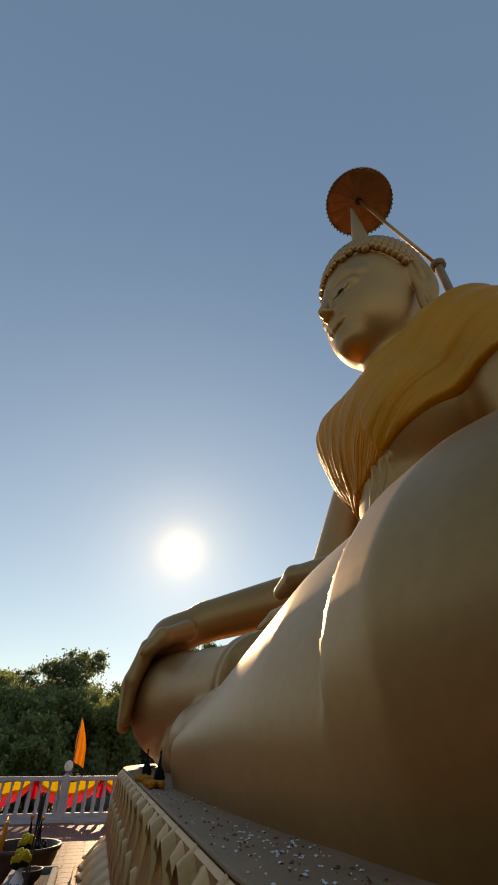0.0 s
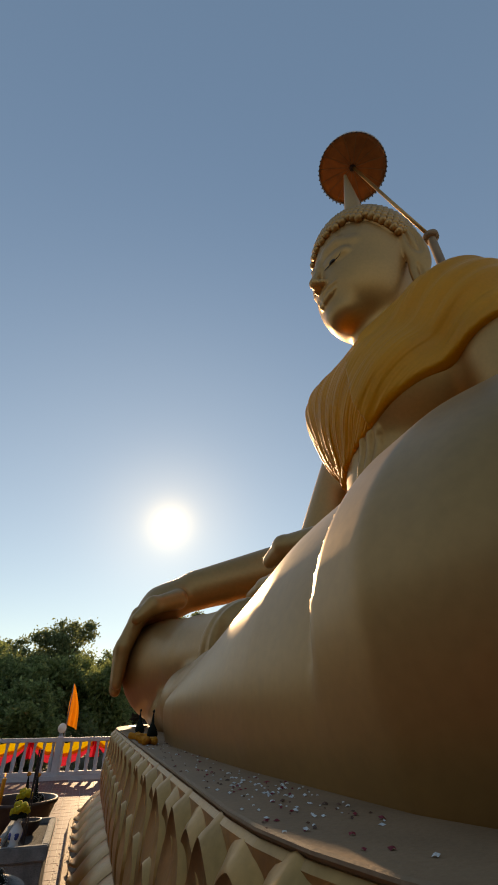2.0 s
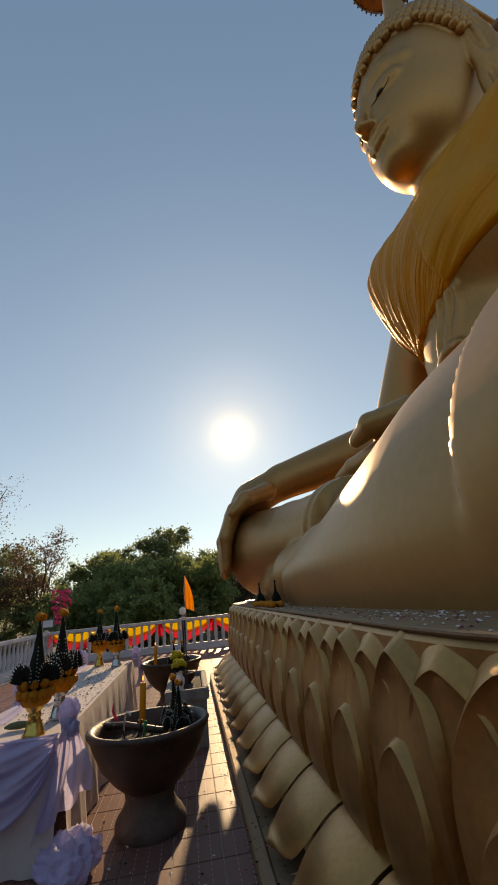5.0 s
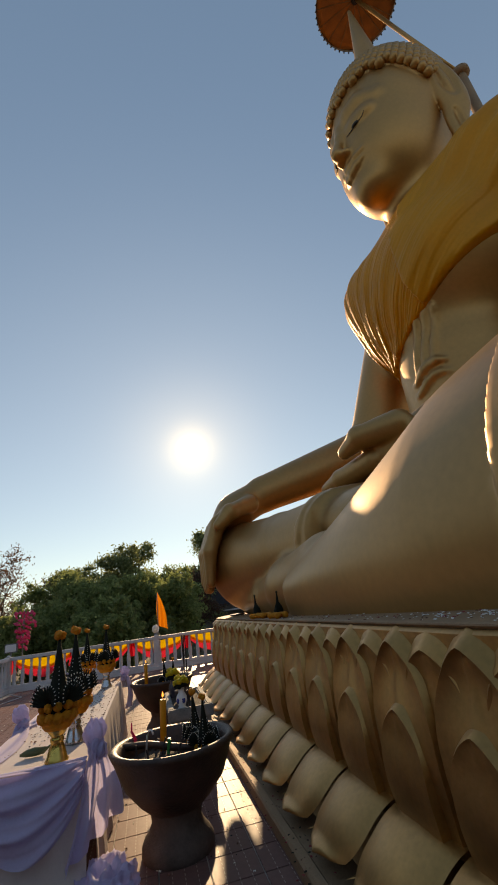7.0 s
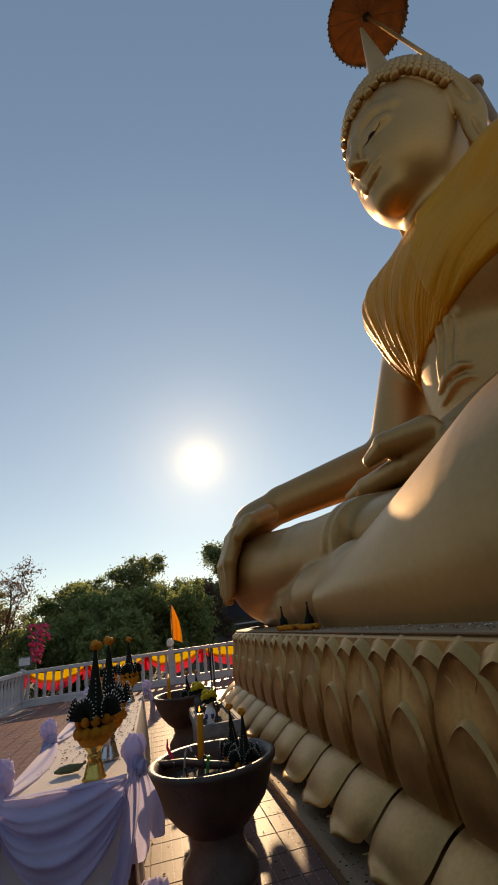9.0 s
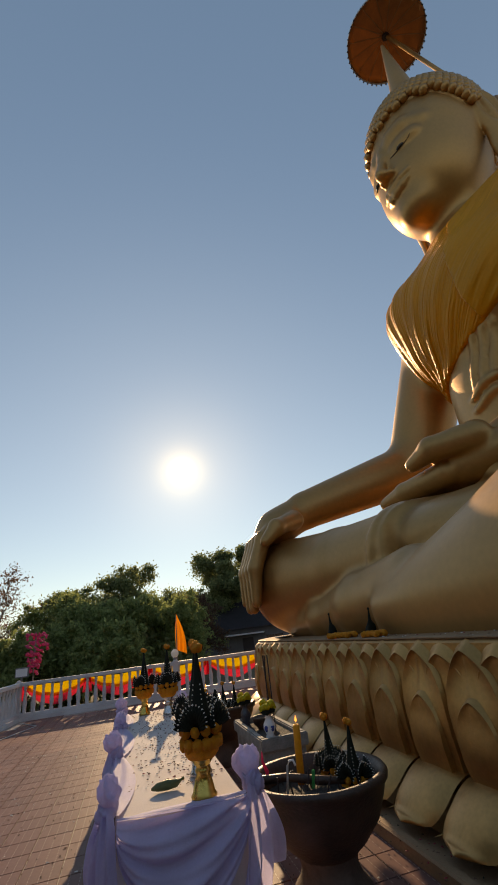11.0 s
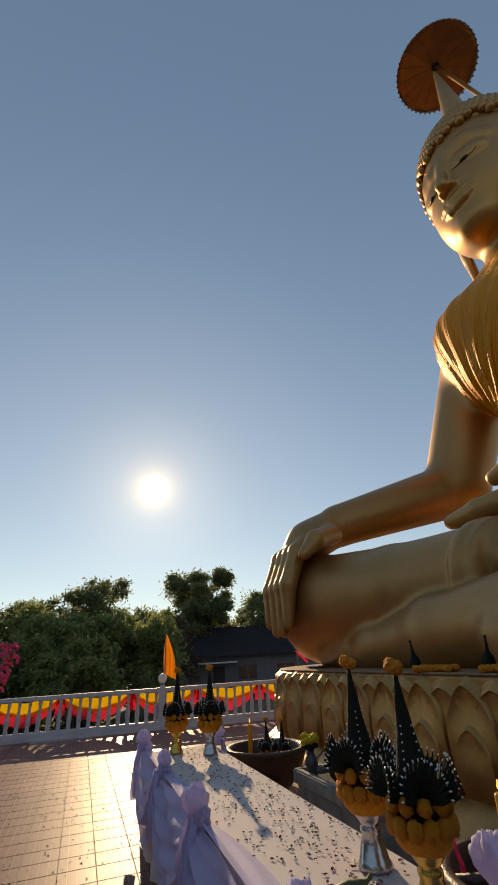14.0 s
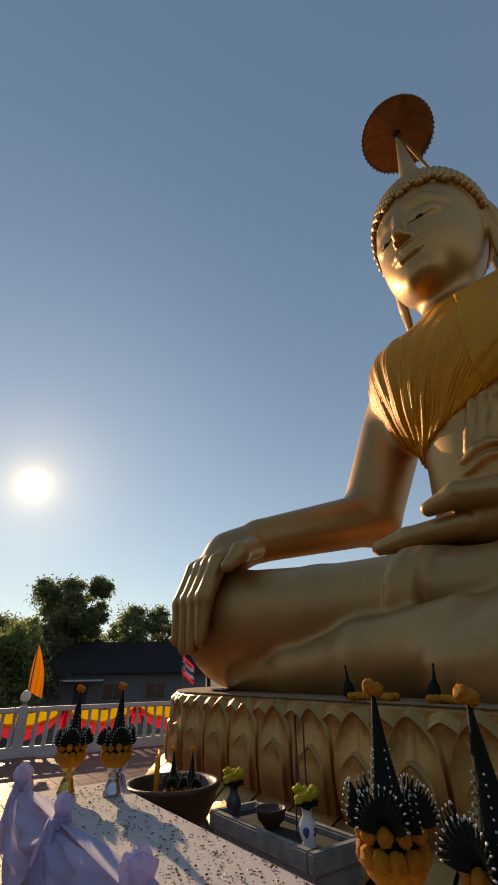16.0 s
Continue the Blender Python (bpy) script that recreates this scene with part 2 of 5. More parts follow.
def add_lathe(bm, profile, seg=24, m=Matrix(), closed=True, wobble=0.0):
    rings = []
    for k, (r, z) in enumerate(profile):
        ring = []
        for i in range(seg):
            a = 2 * math.pi * i / seg
            rr = r * (1 + wobble * math.sin(3 * a + k))
            ring.append(bm.verts.new(m @ Vector((rr * math.cos(a), rr * math.sin(a), z))))
        rings.append(ring)
    for a, b in zip(rings, rings[1:]):
        for i in range(seg):
            bm.faces.new((a[i], a[(i + 1) % seg], b[(i + 1) % seg], b[i]))
    if closed:
        bm.faces.new(rings[0][::-1])
        bm.faces.new(rings[-1])
    return bm


def lathe(profile, seg=24, m=Matrix(), closed=True, wobble=0.0):
    return add_lathe(bmesh.new(), profile, seg, m, closed, wobble)


def add_tube(bm, points, radii, seg=8):
    points = [Vector(p) for p in points]
    rings = []
    for i, p in enumerate(points):
        d = (points[min(i + 1, len(points) - 1)] - points[max(i - 1, 0)]).normalized()
        side = d.cross(Vector((0.31, 0.17, 0.94))).normalized()
        up = side.cross(d)
        r = radii[i] if isinstance(radii, (list, tuple)) else radii
        rings.append([bm.verts.new(p + r * (math.cos(2 * math.pi * k / seg) * side + math.sin(2 * math.pi * k / seg) * up)) for k in range(seg)])
    for a, b in zip(rings, rings[1:]):
        for k in range(seg):
            bm.faces.new((a[k], a[(k + 1) % seg], b[(k + 1) % seg], b[k]))
    bm.faces.new(rings[0][::-1])
    bm.faces.new(rings[-1])
    return bm


def tube(points, radii, seg=8):
    return add_tube(bmesh.new(), points, radii, seg)


def add_ball(bm, m, subdiv=2, lumpy=0.0):
    r = bmesh.ops.create_icosphere(bm, subdivisions=subdiv, radius=1, matrix=m)
    if lumpy:
        c = m.translation
        for v in r["verts"]:
            v.co = c + (v.co - c) * (1 + lumpy * noise.noise(v.co * 37.0) + lumpy * 0.6 * noise.noise(v.co * 90.0))
    return bm


# ---- solid modelling: distance fields turned into quads ----
class Field:
    def __init__(self, low, high, step):
        self.low, self.step = np.array(low, np.float32), step
        n = [int(math.ceil((b - a) / step)) + 1 for a, b in zip(low, high)]
        self.axes = [np.float32(a) + np.float32(step) * np.arange(k, dtype=np.float32) for a, k in zip(low, n)]
        self.d = np.full(n, 9.0, np.float32)

    def window(self, low, high):
        cut = []
        for ax, a, b in zip(self.axes, low, high):
            i, j = np.searchsorted(ax, (a, b))
            cut.append(slice(max(int(i) - 1, 0), min(int(j) + 1, len(ax))))
        x, y, z = np.meshgrid(*[ax[c] for ax, c in zip(self.axes, cut)], indexing="ij", sparse=True)
        return tuple(cut), x, y, z

    def join(self, cut, d, k):
        old = self.d[cut]
        if old.size == 0:
            return
        if k > 0:
            h = np.maximum(k - np.abs(old - d), 0) / k
            self.d[cut] = np.minimum(old, d) - h * h * k * 0.25
        else:
            self.d[cut] = np.minimum(old, d)

    def limb(self, a, b, ra, rb, k=0.2, flat=(1, 1, 1), reach=0.7):
        """A tapered round limb from a to b; flat scales space along the axes."""
        a, b = np.array(a, np.float32), np.array(b, np.float32)
        r = max(ra, rb) * max(1 / min(flat), 1) + reach
        cut, x, y, z = self.window(np.minimum(a, b) - r, np.maximum(a, b) + r)
        f = np.array(flat, np.float32)
        ab = (b - a) * f
        px, py, pz = (x - a[0]) * f[0], (y - a[1]) * f[1], (z - a[2]) * f[2]
        h = np.clip((px * ab[0] + py * ab[1] + pz * ab[2]) / max(float(ab @ ab), 1e-6), 0, 1)
        d = np.sqrt((px - h * ab[0]) ** 2 + (py - h * ab[1]) ** 2 + (pz - h * ab[2]) ** 2) - (ra + (rb - ra) * h)
        self.join(cut, (d / max(flat)).astype(np.float32), k)
        return self

    def chain(self, points, radii, k=0.2, flat=(1, 1, 1)):
        for (a, b), (ra, rb) in zip(zip(points, points[1:]), zip(radii, radii[1:])):
            self.limb(a, b, ra, rb, k, flat)
        return self

    def egg(self, c, r, k=0.2, turn=None, reach=0.7, carve=False):
        c, r = np.array(c, np.float32), np.array(r, np.float32)
        big = float(max(r)) + reach
        cut, x, y, z = self.window(c - big, c + big)
        px, py, pz = x - c[0], y - c[1], z - c[2]
        if turn is not None:
            t = np.array(Euler([radians(a) for a in turn]).to_matrix().transposed(), np.float32)
            px, py, pz = (t[i, 0] * px + t[i, 1] * py + t[i, 2] * pz for i in range(3))
        k0 = np.sqrt((px / r[0]) ** 2 + (py / r[1]) ** 2 + (pz / r[2]) ** 2)
        k1 = np.sqrt((px / r[0] ** 2) ** 2 + (py / r[1] ** 2) ** 2 + (pz / r[2] ** 2) ** 2) + 1e-6
        d = (k0 * (k0 - 1) / k1).astype(np.float32)
        if carve:
            old = self.d[cut]
            h = np.maximum(k - np.abs(-old - d), 0) / max(k, 1e-6)
            self.d[cut] = -(np.minimum(-old, d) - h * h * k * 0.25)
        else:
            self.join(cut, d, k)
        return self

    def front(self, y, z):
        """The place of the surface that faces the viewer at (y, z)."""
        j, k = int(round((y - self.low[1]) / self.step)), int(round((z - self.low[2]) / self.step))
        row = self.d[:, j, k]
        i = int(np.argmax(row < 0))
        t = row[i - 1] / (row[i - 1] - row[i]) if i else 0.0
        return float(self.low[0] + (max(i - 1, 0) + t) * self.step)

    def quads(self):
        """The zero surface as smooth quads: one vertex in each cell that the surface crosses."""
        d = self.d
        inside = d < 0
        n = [s - 1 for s in d.shape]
        total, count = np.zeros((*n, 3), np.float32), np.zeros(n, np.float32)

        def shifted(g, o):
            return g[o[0]:o[0] + n[0], o[1]:o[1] + n[1], o[2]:o[2] + n[2]]

        for axis in range(3):
            for p in (0, 1):
                for q in (0, 1):
                    o = [p, q]
                    o.insert(axis, 0)
                    e = list(o)
                    e[axis] = 1
                    a, b = shifted(d, o), shifted(d, e)
                    cross = (a < 0) != (b < 0)
                    i = np.nonzero(cross)
                    t = a[i] / (a[i] - b[i])
                    pos = np.tile(np.array(o, np.float32), (len(t), 1))
                    pos[:, axis] += t
                    total[i] += pos
                    count[i] += 1
        cells = np.nonzero(count)
        index = np.full(n, -1, np.int64)
        index[cells] = np.arange(len(cells[0]))
        verts = (np.stack(cells, 1) + total[cells] / count[cells][:, None]) * self.step + self.low
        faces = []
        for axis in range(3):
            lo = [slice(None)] * 3
            hi = [slice(None)] * 3
            lo[axis], hi[axis] = slice(0, -1), slice(1, None)
            a, b = inside[tuple(lo)], inside[tuple(hi)]
            u, v = [(1, 2), (2, 0), (0, 1)][axis]
            for flip, mask in ((False, a & ~b), (True, ~a & b)):
                i = np.stack(np.nonzero(mask), 1)
                i = i[(i[:, u] > 0) & (i[:, v] > 0) & (i[:, u] < n[u]) & (i[:, v] < n[v]) & (i[:, axis] < n[axis])]
                ring = []
                for du, dv in ((1, 1), (0, 1), (0, 0), (1, 0)):
                    j = i.copy()
                    j[:, u] -= du
                    j[:, v] -= dv
                    ring.append(index[tuple(j.T)])
                q = np.stack(ring, 1)
                if len(q):
                    faces.append(q[:, ::-1] if flip else q)
        faces = np.concatenate(faces)
        return verts, faces[(faces >= 0).all(1)]


# ---- the seated statue: one mesh, with its lap, arms, head and curls ----
TOP = 1.40            # the pedestal's top
MID = 6.45            # the statue's middle line


def torso(f, grow=0.0):
    f.limb((6.0, MID, 3.2), (5.85, MID, 5.2), 1.3 + grow, 1.1 + grow, 0.3, (1.0, 0.82, 1))
    f.egg((5.95, MID, 7.0), (1.45 + grow, 2.15 + grow, 1.6 + grow), 0.45)
    f.egg((5.7, MID + 1.0, 7.62), (1.12 + grow, 1.15 + grow, 0.85 + grow), 0.4)
    f.egg((6.4, MID, 8.35), (1.15 + grow, 1.75 + grow, 0.75 + grow), 0.4)
    f.limb((6.45, MID - 1.75, 8.18), (6.35, MID + 1.8, 7.7), 1.0 + grow, 0.93 + grow, 0.4)
    f.limb((6.5, MID, 8.2), (6.35, MID, 9.4), 0.95 + grow, 0.72 + grow * 0.3, 0.45)


def left_arm(f, grow=0.0):
    f.chain([(6.6, MID - 2.2, 7.98), (6.4, MID - 2.9, 5.0)], [0.92 + grow, 0.62 + grow], 0.35)


def folded_leg(f):
    """The bent left leg: steep towards the viewer, rounded on top, lower along the shin, with a proud panel past the seam."""
    x, y, z = np.meshgrid(*f.axes, indexing="ij", sparse=True)
    x, y, z = x - 0.038 * (z - 1.3), MID + (y - MID) * np.where(y < MID, 1.03, 0.995), TOP + (z - 1.28) * 1.045
    near = (y < 2.12).astype(np.float32)
    base = np.interp(y, (0.4, 1.0, 1.6, 2.2, 3, 4, 5, 6, 7.5), (2.0, 1.62, 1.37, 1.29, 1.18, 1.10, 1.05, 1.05, 1.1))
    high = np.interp(y, (0.6, 1.5, 2.24, 3.2, 4.4, 5.6, 7.0), (2.32, 2.40, 2.41, 2.22, 1.62, 1.02, 0.6)) + 0.05 * near
    deep = np.interp(y, (0.6, 2.24, 4.4, 7.0), (2.1, 2.0, 1.94, 1.95))
    # the widest height and how far it hangs over the foot of the leg
    swell = near * np.interp(y, (1.0, 2.1), (0.82, 0.66)) + (1 - near) * np.interp(y, (2.24, 4, 6.5), (0.40, 0.35, 0.30))
    over = near * np.interp(y, (0.6, 1.4, 2.1), (0.24, 0.15, 0.075)) + (1 - near) * 0.045
    middle, p = base - over + deep, 1.74
    below = swell / (1 - (1 - over / deep) ** p) ** (1 / p)
    rise = z - TOP - swell
    side = np.abs(x - middle) / np.where(x < middle, deep, 2.0)
    d = (side ** p + (np.abs(rise) / np.where(rise > 0, high - swell, below)) ** p) ** (1 / p) - 1
    d = d * np.minimum(deep, high)
    # rounded ends: the knee, and the hem over the ankle
    for end in (0.75 - y, y - 6.05 - 0.12 * np.clip(z - TOP, 0, 1)):
        h = np.maximum(0.5 - np.abs(d - end), 0) / 0.5
        d = np.maximum(d, end) + h * h * 0.125
    f.join(tuple(slice(None) for _ in range(3)), d.astype(np.float32), 0.12)


def build_body():
    f = Field((0.5, 0.2, 1.2), (8.4, 11.6, 9.6), 0.046)
    torso(f)
    # right arm over the right knee
    f.chain([(6.55, MID + 2.47, 7.35), (5.40, MID + 2.92, 4.75)], [0.82, 0.70], 0.35)
    f.chain([(5.35, MID + 2.94, 4.62), (2.2, 9.75, 3.74)], [0.60, 0.40], 0.25)
    # left arm, forearm in the lap
    left_arm(f)
    f.chain([(6.5, MID - 2.75, 4.9), (3.6, 5.4, 3.35)], [0.6, 0.42], 0.25)
    # left leg: the ankle runs under the other shin, the folded leg bulges towards the near end
    f.chain([(1.50, 9.6, 1.48), (1.55, 8.2, 1.53), (1.62, 6.9, 1.62), (1.75, 5.6, 1.70)], [0.22, 0.30, 0.42, 0.52], 0.2)
    f.chain([(3.6, 2.3, 2.1), (4.9, 3.1, 2.5), (6.6, 4.6, 2.5)], [0.7, 0.95, 1.05], 0.4)
    folded_leg(f)
    # right leg on top
    x, y, z = np.meshgrid(*f.axes, indexing="ij", sparse=True)
    before = f.d.copy()
    f.chain([(1.62, 9.85, 2.25), (2.05, 8.0, 2.22), (2.45, 5.9, 2.2)], [0.86, 0.72, 0.64], 0.10)
    f.d = np.where(y < 6.2, before, f.d).astype(np.float32)
    f.chain([(2.40, 6.6, 2.2), (2.7, 5.0, 2.2)], [0.50, 0.46], 0.08)
    f.chain([(1.9, 10.0, 2.2), (4.4, 9.7, 2.15), (6.6, 8.3, 2.2)], [0.85, 0.95, 1.0], 0.4)
    # the rolled hem of the garment round the upper shin
    axis = 2.05 + (8.0 - y) * 0.19
    for at, r in ((6.46, 0.735), (6.30, 0.70)):
        d = np.maximum(np.sqrt((x - axis) ** 2 + (z - 2.2) ** 2) - r, np.abs(y - at + 0.10 * (z - 2.2)) - 0.075)
        f.join(tuple(slice(None) for _ in range(3)), d.astype(np.float32), 0.04)
    # right foot, sole up on the left thigh
    f.chain([(2.9, 5.2, 2.1), (3.4, 4.2, 2.35), (3.8, 3.0, 2.75)], [0.36, 0.32, 0.28], 0.3, (1, 1, 1.2))
    f.egg((4.4, MID, 2.4), (2.4, 3.2, 0.7), 0.3)
    # the folded end of the sash, lying on the belly
    for a in (5.72, 5.92, 6.12):
        pts = [(f.front(a + 0.06 * k, 6.0 - 0.2 * k) + 0.02, a + 0.06 * k, 6.0 - 0.2 * k) for k in range(6)]
        f.chain(pts, [0.085] * 6, 0.015)
    for c in (4.95, 4.72):
        pts = [(f.front(5.8 + 0.15 * k, c + 0.09 * math.sin(k * 0.9)) + 0.02, 5.8 + 0.15 * k, c + 0.09 * math.sin(k * 0.9)) for k in range(7)]
        f.chain(pts, [0.05, 0.08, 0.095, 0.10, 0.095, 0.08, 0.04], 0.015)
    return f.quads()


def settle(v):
    """The statue leans a little forward over its pedestal."""
    w = v.copy()
    w[:, 0] -= 0.038 * (v[:, 2] - 1.3)
    w[:, 1] = MID + (v[:, 1] - MID) * np.where(v[:, 1] < MID, 1.03, 0.995)
    w[:, 2] = TOP + (v[:, 2] - 1.28) * 1.045
    return w


def build_hands():
    f = Field((0.1, 7.6, 1.3), (3.6, 11.2, 4.6), 0.035)
    # right hand, fingers down over the knee
    f.limb((5.35, MID + 2.92, 4.60), (2.2, 9.75, 3.74), 0.55, 0.39, 0.0)
    f.limb((2.3, 9.75, 3.77), (1.45, 9.76, 3.42), 0.39, 0.34, 0.08)
    f.egg((1.45, 9.76, 3.36), (0.62, 0.50, 0.30), 0.25, (0, -28, 0))
    for i in range(4):
        y = 9.35 + 0.27 * i
        low = (1.95, 1.85, 1.86, 2.0)[i]
        f.chain([(1.5, y * 0.6 + 3.9, 3.45), (0.98, y, 3.10), (0.72, y + 0.02, 2.55), (0.66, y + 0.03, low)], [0.2, 0.165, 0.15, 0.10], 0.05)
    f.chain([(1.75, 9.3, 3.45), (1.2, 9.0, 3.25), (0.88, 8.92, 2.98)], [0.19, 0.16, 0.10], 0.08)
    a = f.quads()
    g = Field((2.2, 4.4, 2.6), (4.6, 7.9, 4.2), 0.035)
    # left hand lying open in the lap
    g.limb((3.6, 5.2, 3.35), (3.3, 6.1, 3.3), 0.42, 0.38, 0.2, (1, 1, 1.3))
    for i in range(4):
        g.chain([(3.0 + 0.22 * i, 6.0, 3.25), (2.8 + 0.22 * i, 6.8, 3.2), (2.72 + 0.22 * i, 7.3 - 0.06 * i, 3.16)], [0.19, 0.17, 0.11], 0.05)
    g.chain([(3.2, 5.4, 3.6), (2.8, 5.9, 3.6), (2.7, 6.3, 3.5)], [0.22, 0.18, 0.11], 0.06)
    return a, g.quads()


# hairline: distance behind the face, height over the eyes
HAIR = ((-1.5, -1.0, -0.5, -0.05, 0.35, 0.55, 0.8), (0.98, 1.12, 0.95, 0.42, 0.32, 0.25, -1.3))


def build_head():
    hx, hz = 6.25, 11.35
    f = Field((4.1, 4.3, 9.0), (8.4, 8.6, 17.6), 0.035)
    f.egg((hx + 0.08, MID, hz + 0.35), (1.46, 1.38, 1.95), 0.2)
    f.egg((hx - 0.32, MID, hz - 0.72), (1.12, 1.08, 1.18), 0.4)          # cheeks and jaw
    f.egg((hx - 1.02, MID, hz - 1.55), (0.34, 0.40, 0.28), 0.4)          # chin
    f.limb((6.35, MID, 8.6), (6.35, MID, 10.0), 0.75, 0.70, 0.2)
    for s in (-1, 1):
        # brows, eyelids, eyes half closed
        f.chain([(f.front(MID + s * a, hz + b) + 0.09, MID + s * a, hz + b) for a, b in ((0.13, 0.22), (0.32, 0.42), (0.6, 0.46), (0.95, 0.27))], [0.10, 0.11, 0.10, 0.06], 0.22)
        f.egg((f.front(MID + s * 0.52, hz - 0.02) + 0.12, MID + s * 0.52, hz - 0.02), (0.19, 0.42, 0.22), 0.10, (0, 0, s * -20))
    f.chain([(f.front(MID, hz + 0.35) + 0.04, MID, hz + 0.35), (f.front(MID, hz) - 0.03, MID, hz), (hx - 1.66, MID, hz - 0.50)], [0.10, 0.11, 0.13], 0.12)   # nose
    f.egg((hx - 1.60, MID, hz - 0.56), (0.19, 0.14, 0.12), 0.08)
    for s in (-1, 1):
        f.egg((hx - 1.46, MID + s * 0.15, hz - 0.60), (0.16, 0.10, 0.10), 0.06)
    lips = [(f.front(MID + a, hz - 0.93 + 0.16 * abs(a)), MID + a, hz - 0.93 + 0.16 * abs(a)) for a in (-0.46, -0.25, -0.08, 0, 0.08, 0.25, 0.46)]
    f.chain(lips, [0.03, 0.075, 0.09, 0.085, 0.09, 0.075, 0.03], 0.07)
    lips = [(f.front(MID + a, hz - 1.08 + 0.30 * a * a), MID + a, hz - 1.09 + 0.45 * a * a) for a in (-0.38, -0.2, 0, 0.2, 0.38)]
    f.chain(lips, [0.03, 0.085, 0.10, 0.085, 0.03], 0.07)
    for s in (-1, 1):
        # long ears: a thick plate with a lobe, hollowed inside its rolled edge
        f.egg((hx + 0.50, MID + s * 1.46, hz - 0.05), (0.31, 0.15, 0.98), 0.05, (0, -6, s * 32))
        f.egg((hx + 0.46, MID + s * 1.40, hz - 1.15), (0.22, 0.12, 0.75), 0.12, (0, -3, s * 32))
        f.egg((hx + 0.43, MID + s * 1.60, hz + 0.12), (0.20, 0.11, 0.66), 0.03, (0, -6, s * 32), carve=True)
        f.egg((hx + 0.46, MID + s * 1.52, hz + 0.10), (0.075, 0.07, 0.44), 0.03, (0, -6, s * 32))
        f.egg((hx + 0.40, MID + s * 1.52, hz - 1.2), (0.07, 0.09, 0.42), 0.03, (0, -3, s * 32), carve=True)
    # dark lines of the half-closed eyes
    lines = []
    for s in (-1, 1):
        bm = bmesh.new()
        for shape in ([(0.22, -0.18, 0.005), (0.36, -0.21, 0.009), (0.55, -0.21, 0.010), (0.70, -0.17, 0.008), (0.80, -0.12, 0.004)], [(0.43, -0.19, 0.014), (0.48, -0.185, 0.036), (0.55, -0.18, 0.036), (0.60, -0.165, 0.016)]):
            add_tube(bm, [(f.front(MID + s * a, hz + b) - 0.015, MID + s * a, hz + b) for a, b, _ in shape], [c for _, _, c in shape], 6)
        bm.verts.index_update()
        lines.append((np.array([v.co[:] for v in bm.verts]), [[v.index for v in q.verts] for q in bm.faces]))
        bm.free()
    # cap of hair, topknot and flame
    x, y, z = np.meshgrid(*f.axes, indexing="ij", sparse=True)
    hairline = hz + np.interp(x - hx, HAIR[0], HAIR[1])
    bare = f.d.copy()
    f.egg((hx + 0.20, MID, hz + 0.66), (1.52, 1.42, 1.84), 0.05)
    f.d = np.where(z > hairline, f.d, bare).astype(np.float32)
    f.egg((hx + 0.25, MID, hz + 2.1), (0.85, 0.8, 0.75), 0.3)
    f.limb((hx + 0.3, MID, hz + 2.5), (hx + 0.35, MID, hz + 3.2), 0.42, 0.36, 0.15)
    f.limb((hx + 0.35, MID, hz + 3.2), (hx + 0.45, MID, hz + 5.9), 0.36, 0.05, 0.1)
    head = f.quads()
    # curls in rows over the hair
    ball = bmesh.new()
    bmesh.ops.create_icosphere(ball, subdivisions=1, radius=1)
    bv = np.array([v.co[:] for v in ball.verts])
    bf = np.array([[v.index for v in q.verts] for q in ball.faces])
    ball.free()
    vs, fs = [], []
    centre, r = np.array((hx + 0.20, MID, hz + 0.66)), np.array((1.56, 1.46, 1.88))
    total = 1150
    for i in range(total):
        up = 1 - 2 * (i + 0.5) / total
        az = i * 2.399963
        flat = math.sqrt(1 - up * up)
        p = centre + np.array((-math.cos(az) * flat, math.sin(az) * flat, up)) * r
        # the hairline: high over the brow, down behind the ears
        ahead = p[0] - hx
        line = hz + np.interp(ahead, HAIR[0], HAIR[1])
        if p[2] > line:
            vs.append(bv * 0.135 + p)
            fs.append(bf + len(bv) * (len(vs) - 1))
    centre, r = np.array((hx + 0.25, MID, hz + 2.1)), np.array((0.85, 0.8, 0.75))
    for row in range(6):
        el = radians(5 + row * 13)
        count = max(int(2 * math.pi * math.cos(el) * 0.85 / 0.23), 4)
        for i in range(count):
            az = 2 * math.pi * (i + 0.5 * (row % 2)) / count
            p = centre + np.array((-math.cos(az) * math.cos(el), math.sin(az) * math.cos(el), math.sin(el))) * r
            vs.append(bv * 0.12 + p)
            fs.append(bf + len(bv) * (len(vs) - 1))
    return head, (np.concatenate(vs), np.concatenate(fs)), lines


def build_statue():
    hands = build_hands()
    head, curls, lines = build_head()
    verts, faces, base = [], [], 0
    for v, q in (build_body(), *hands, head, curls, *lines):
        verts.append(v)
        faces += [[k + base for k in one] for one in (q.tolist() if isinstance(q, np.ndarray) else q)]
        base += len(v)
    ob = link_mesh("seated_statue", settle(np.concatenate(verts)), faces, [GOLD, EYEBLACK], smooth=True, m=LOCAL)
    dark = sum(len(q) for _, q in lines)
    slot = np.zeros(len(ob.data.polygons), np.int32)
    slot[-dark:] = 1
    ob.data.polygons.foreach_set("material_index", slot)
    tagged(ob, "huge gold-painted seated statue with curled hair, cross-legged on a lotus pedestal", "statue")


build_statue()


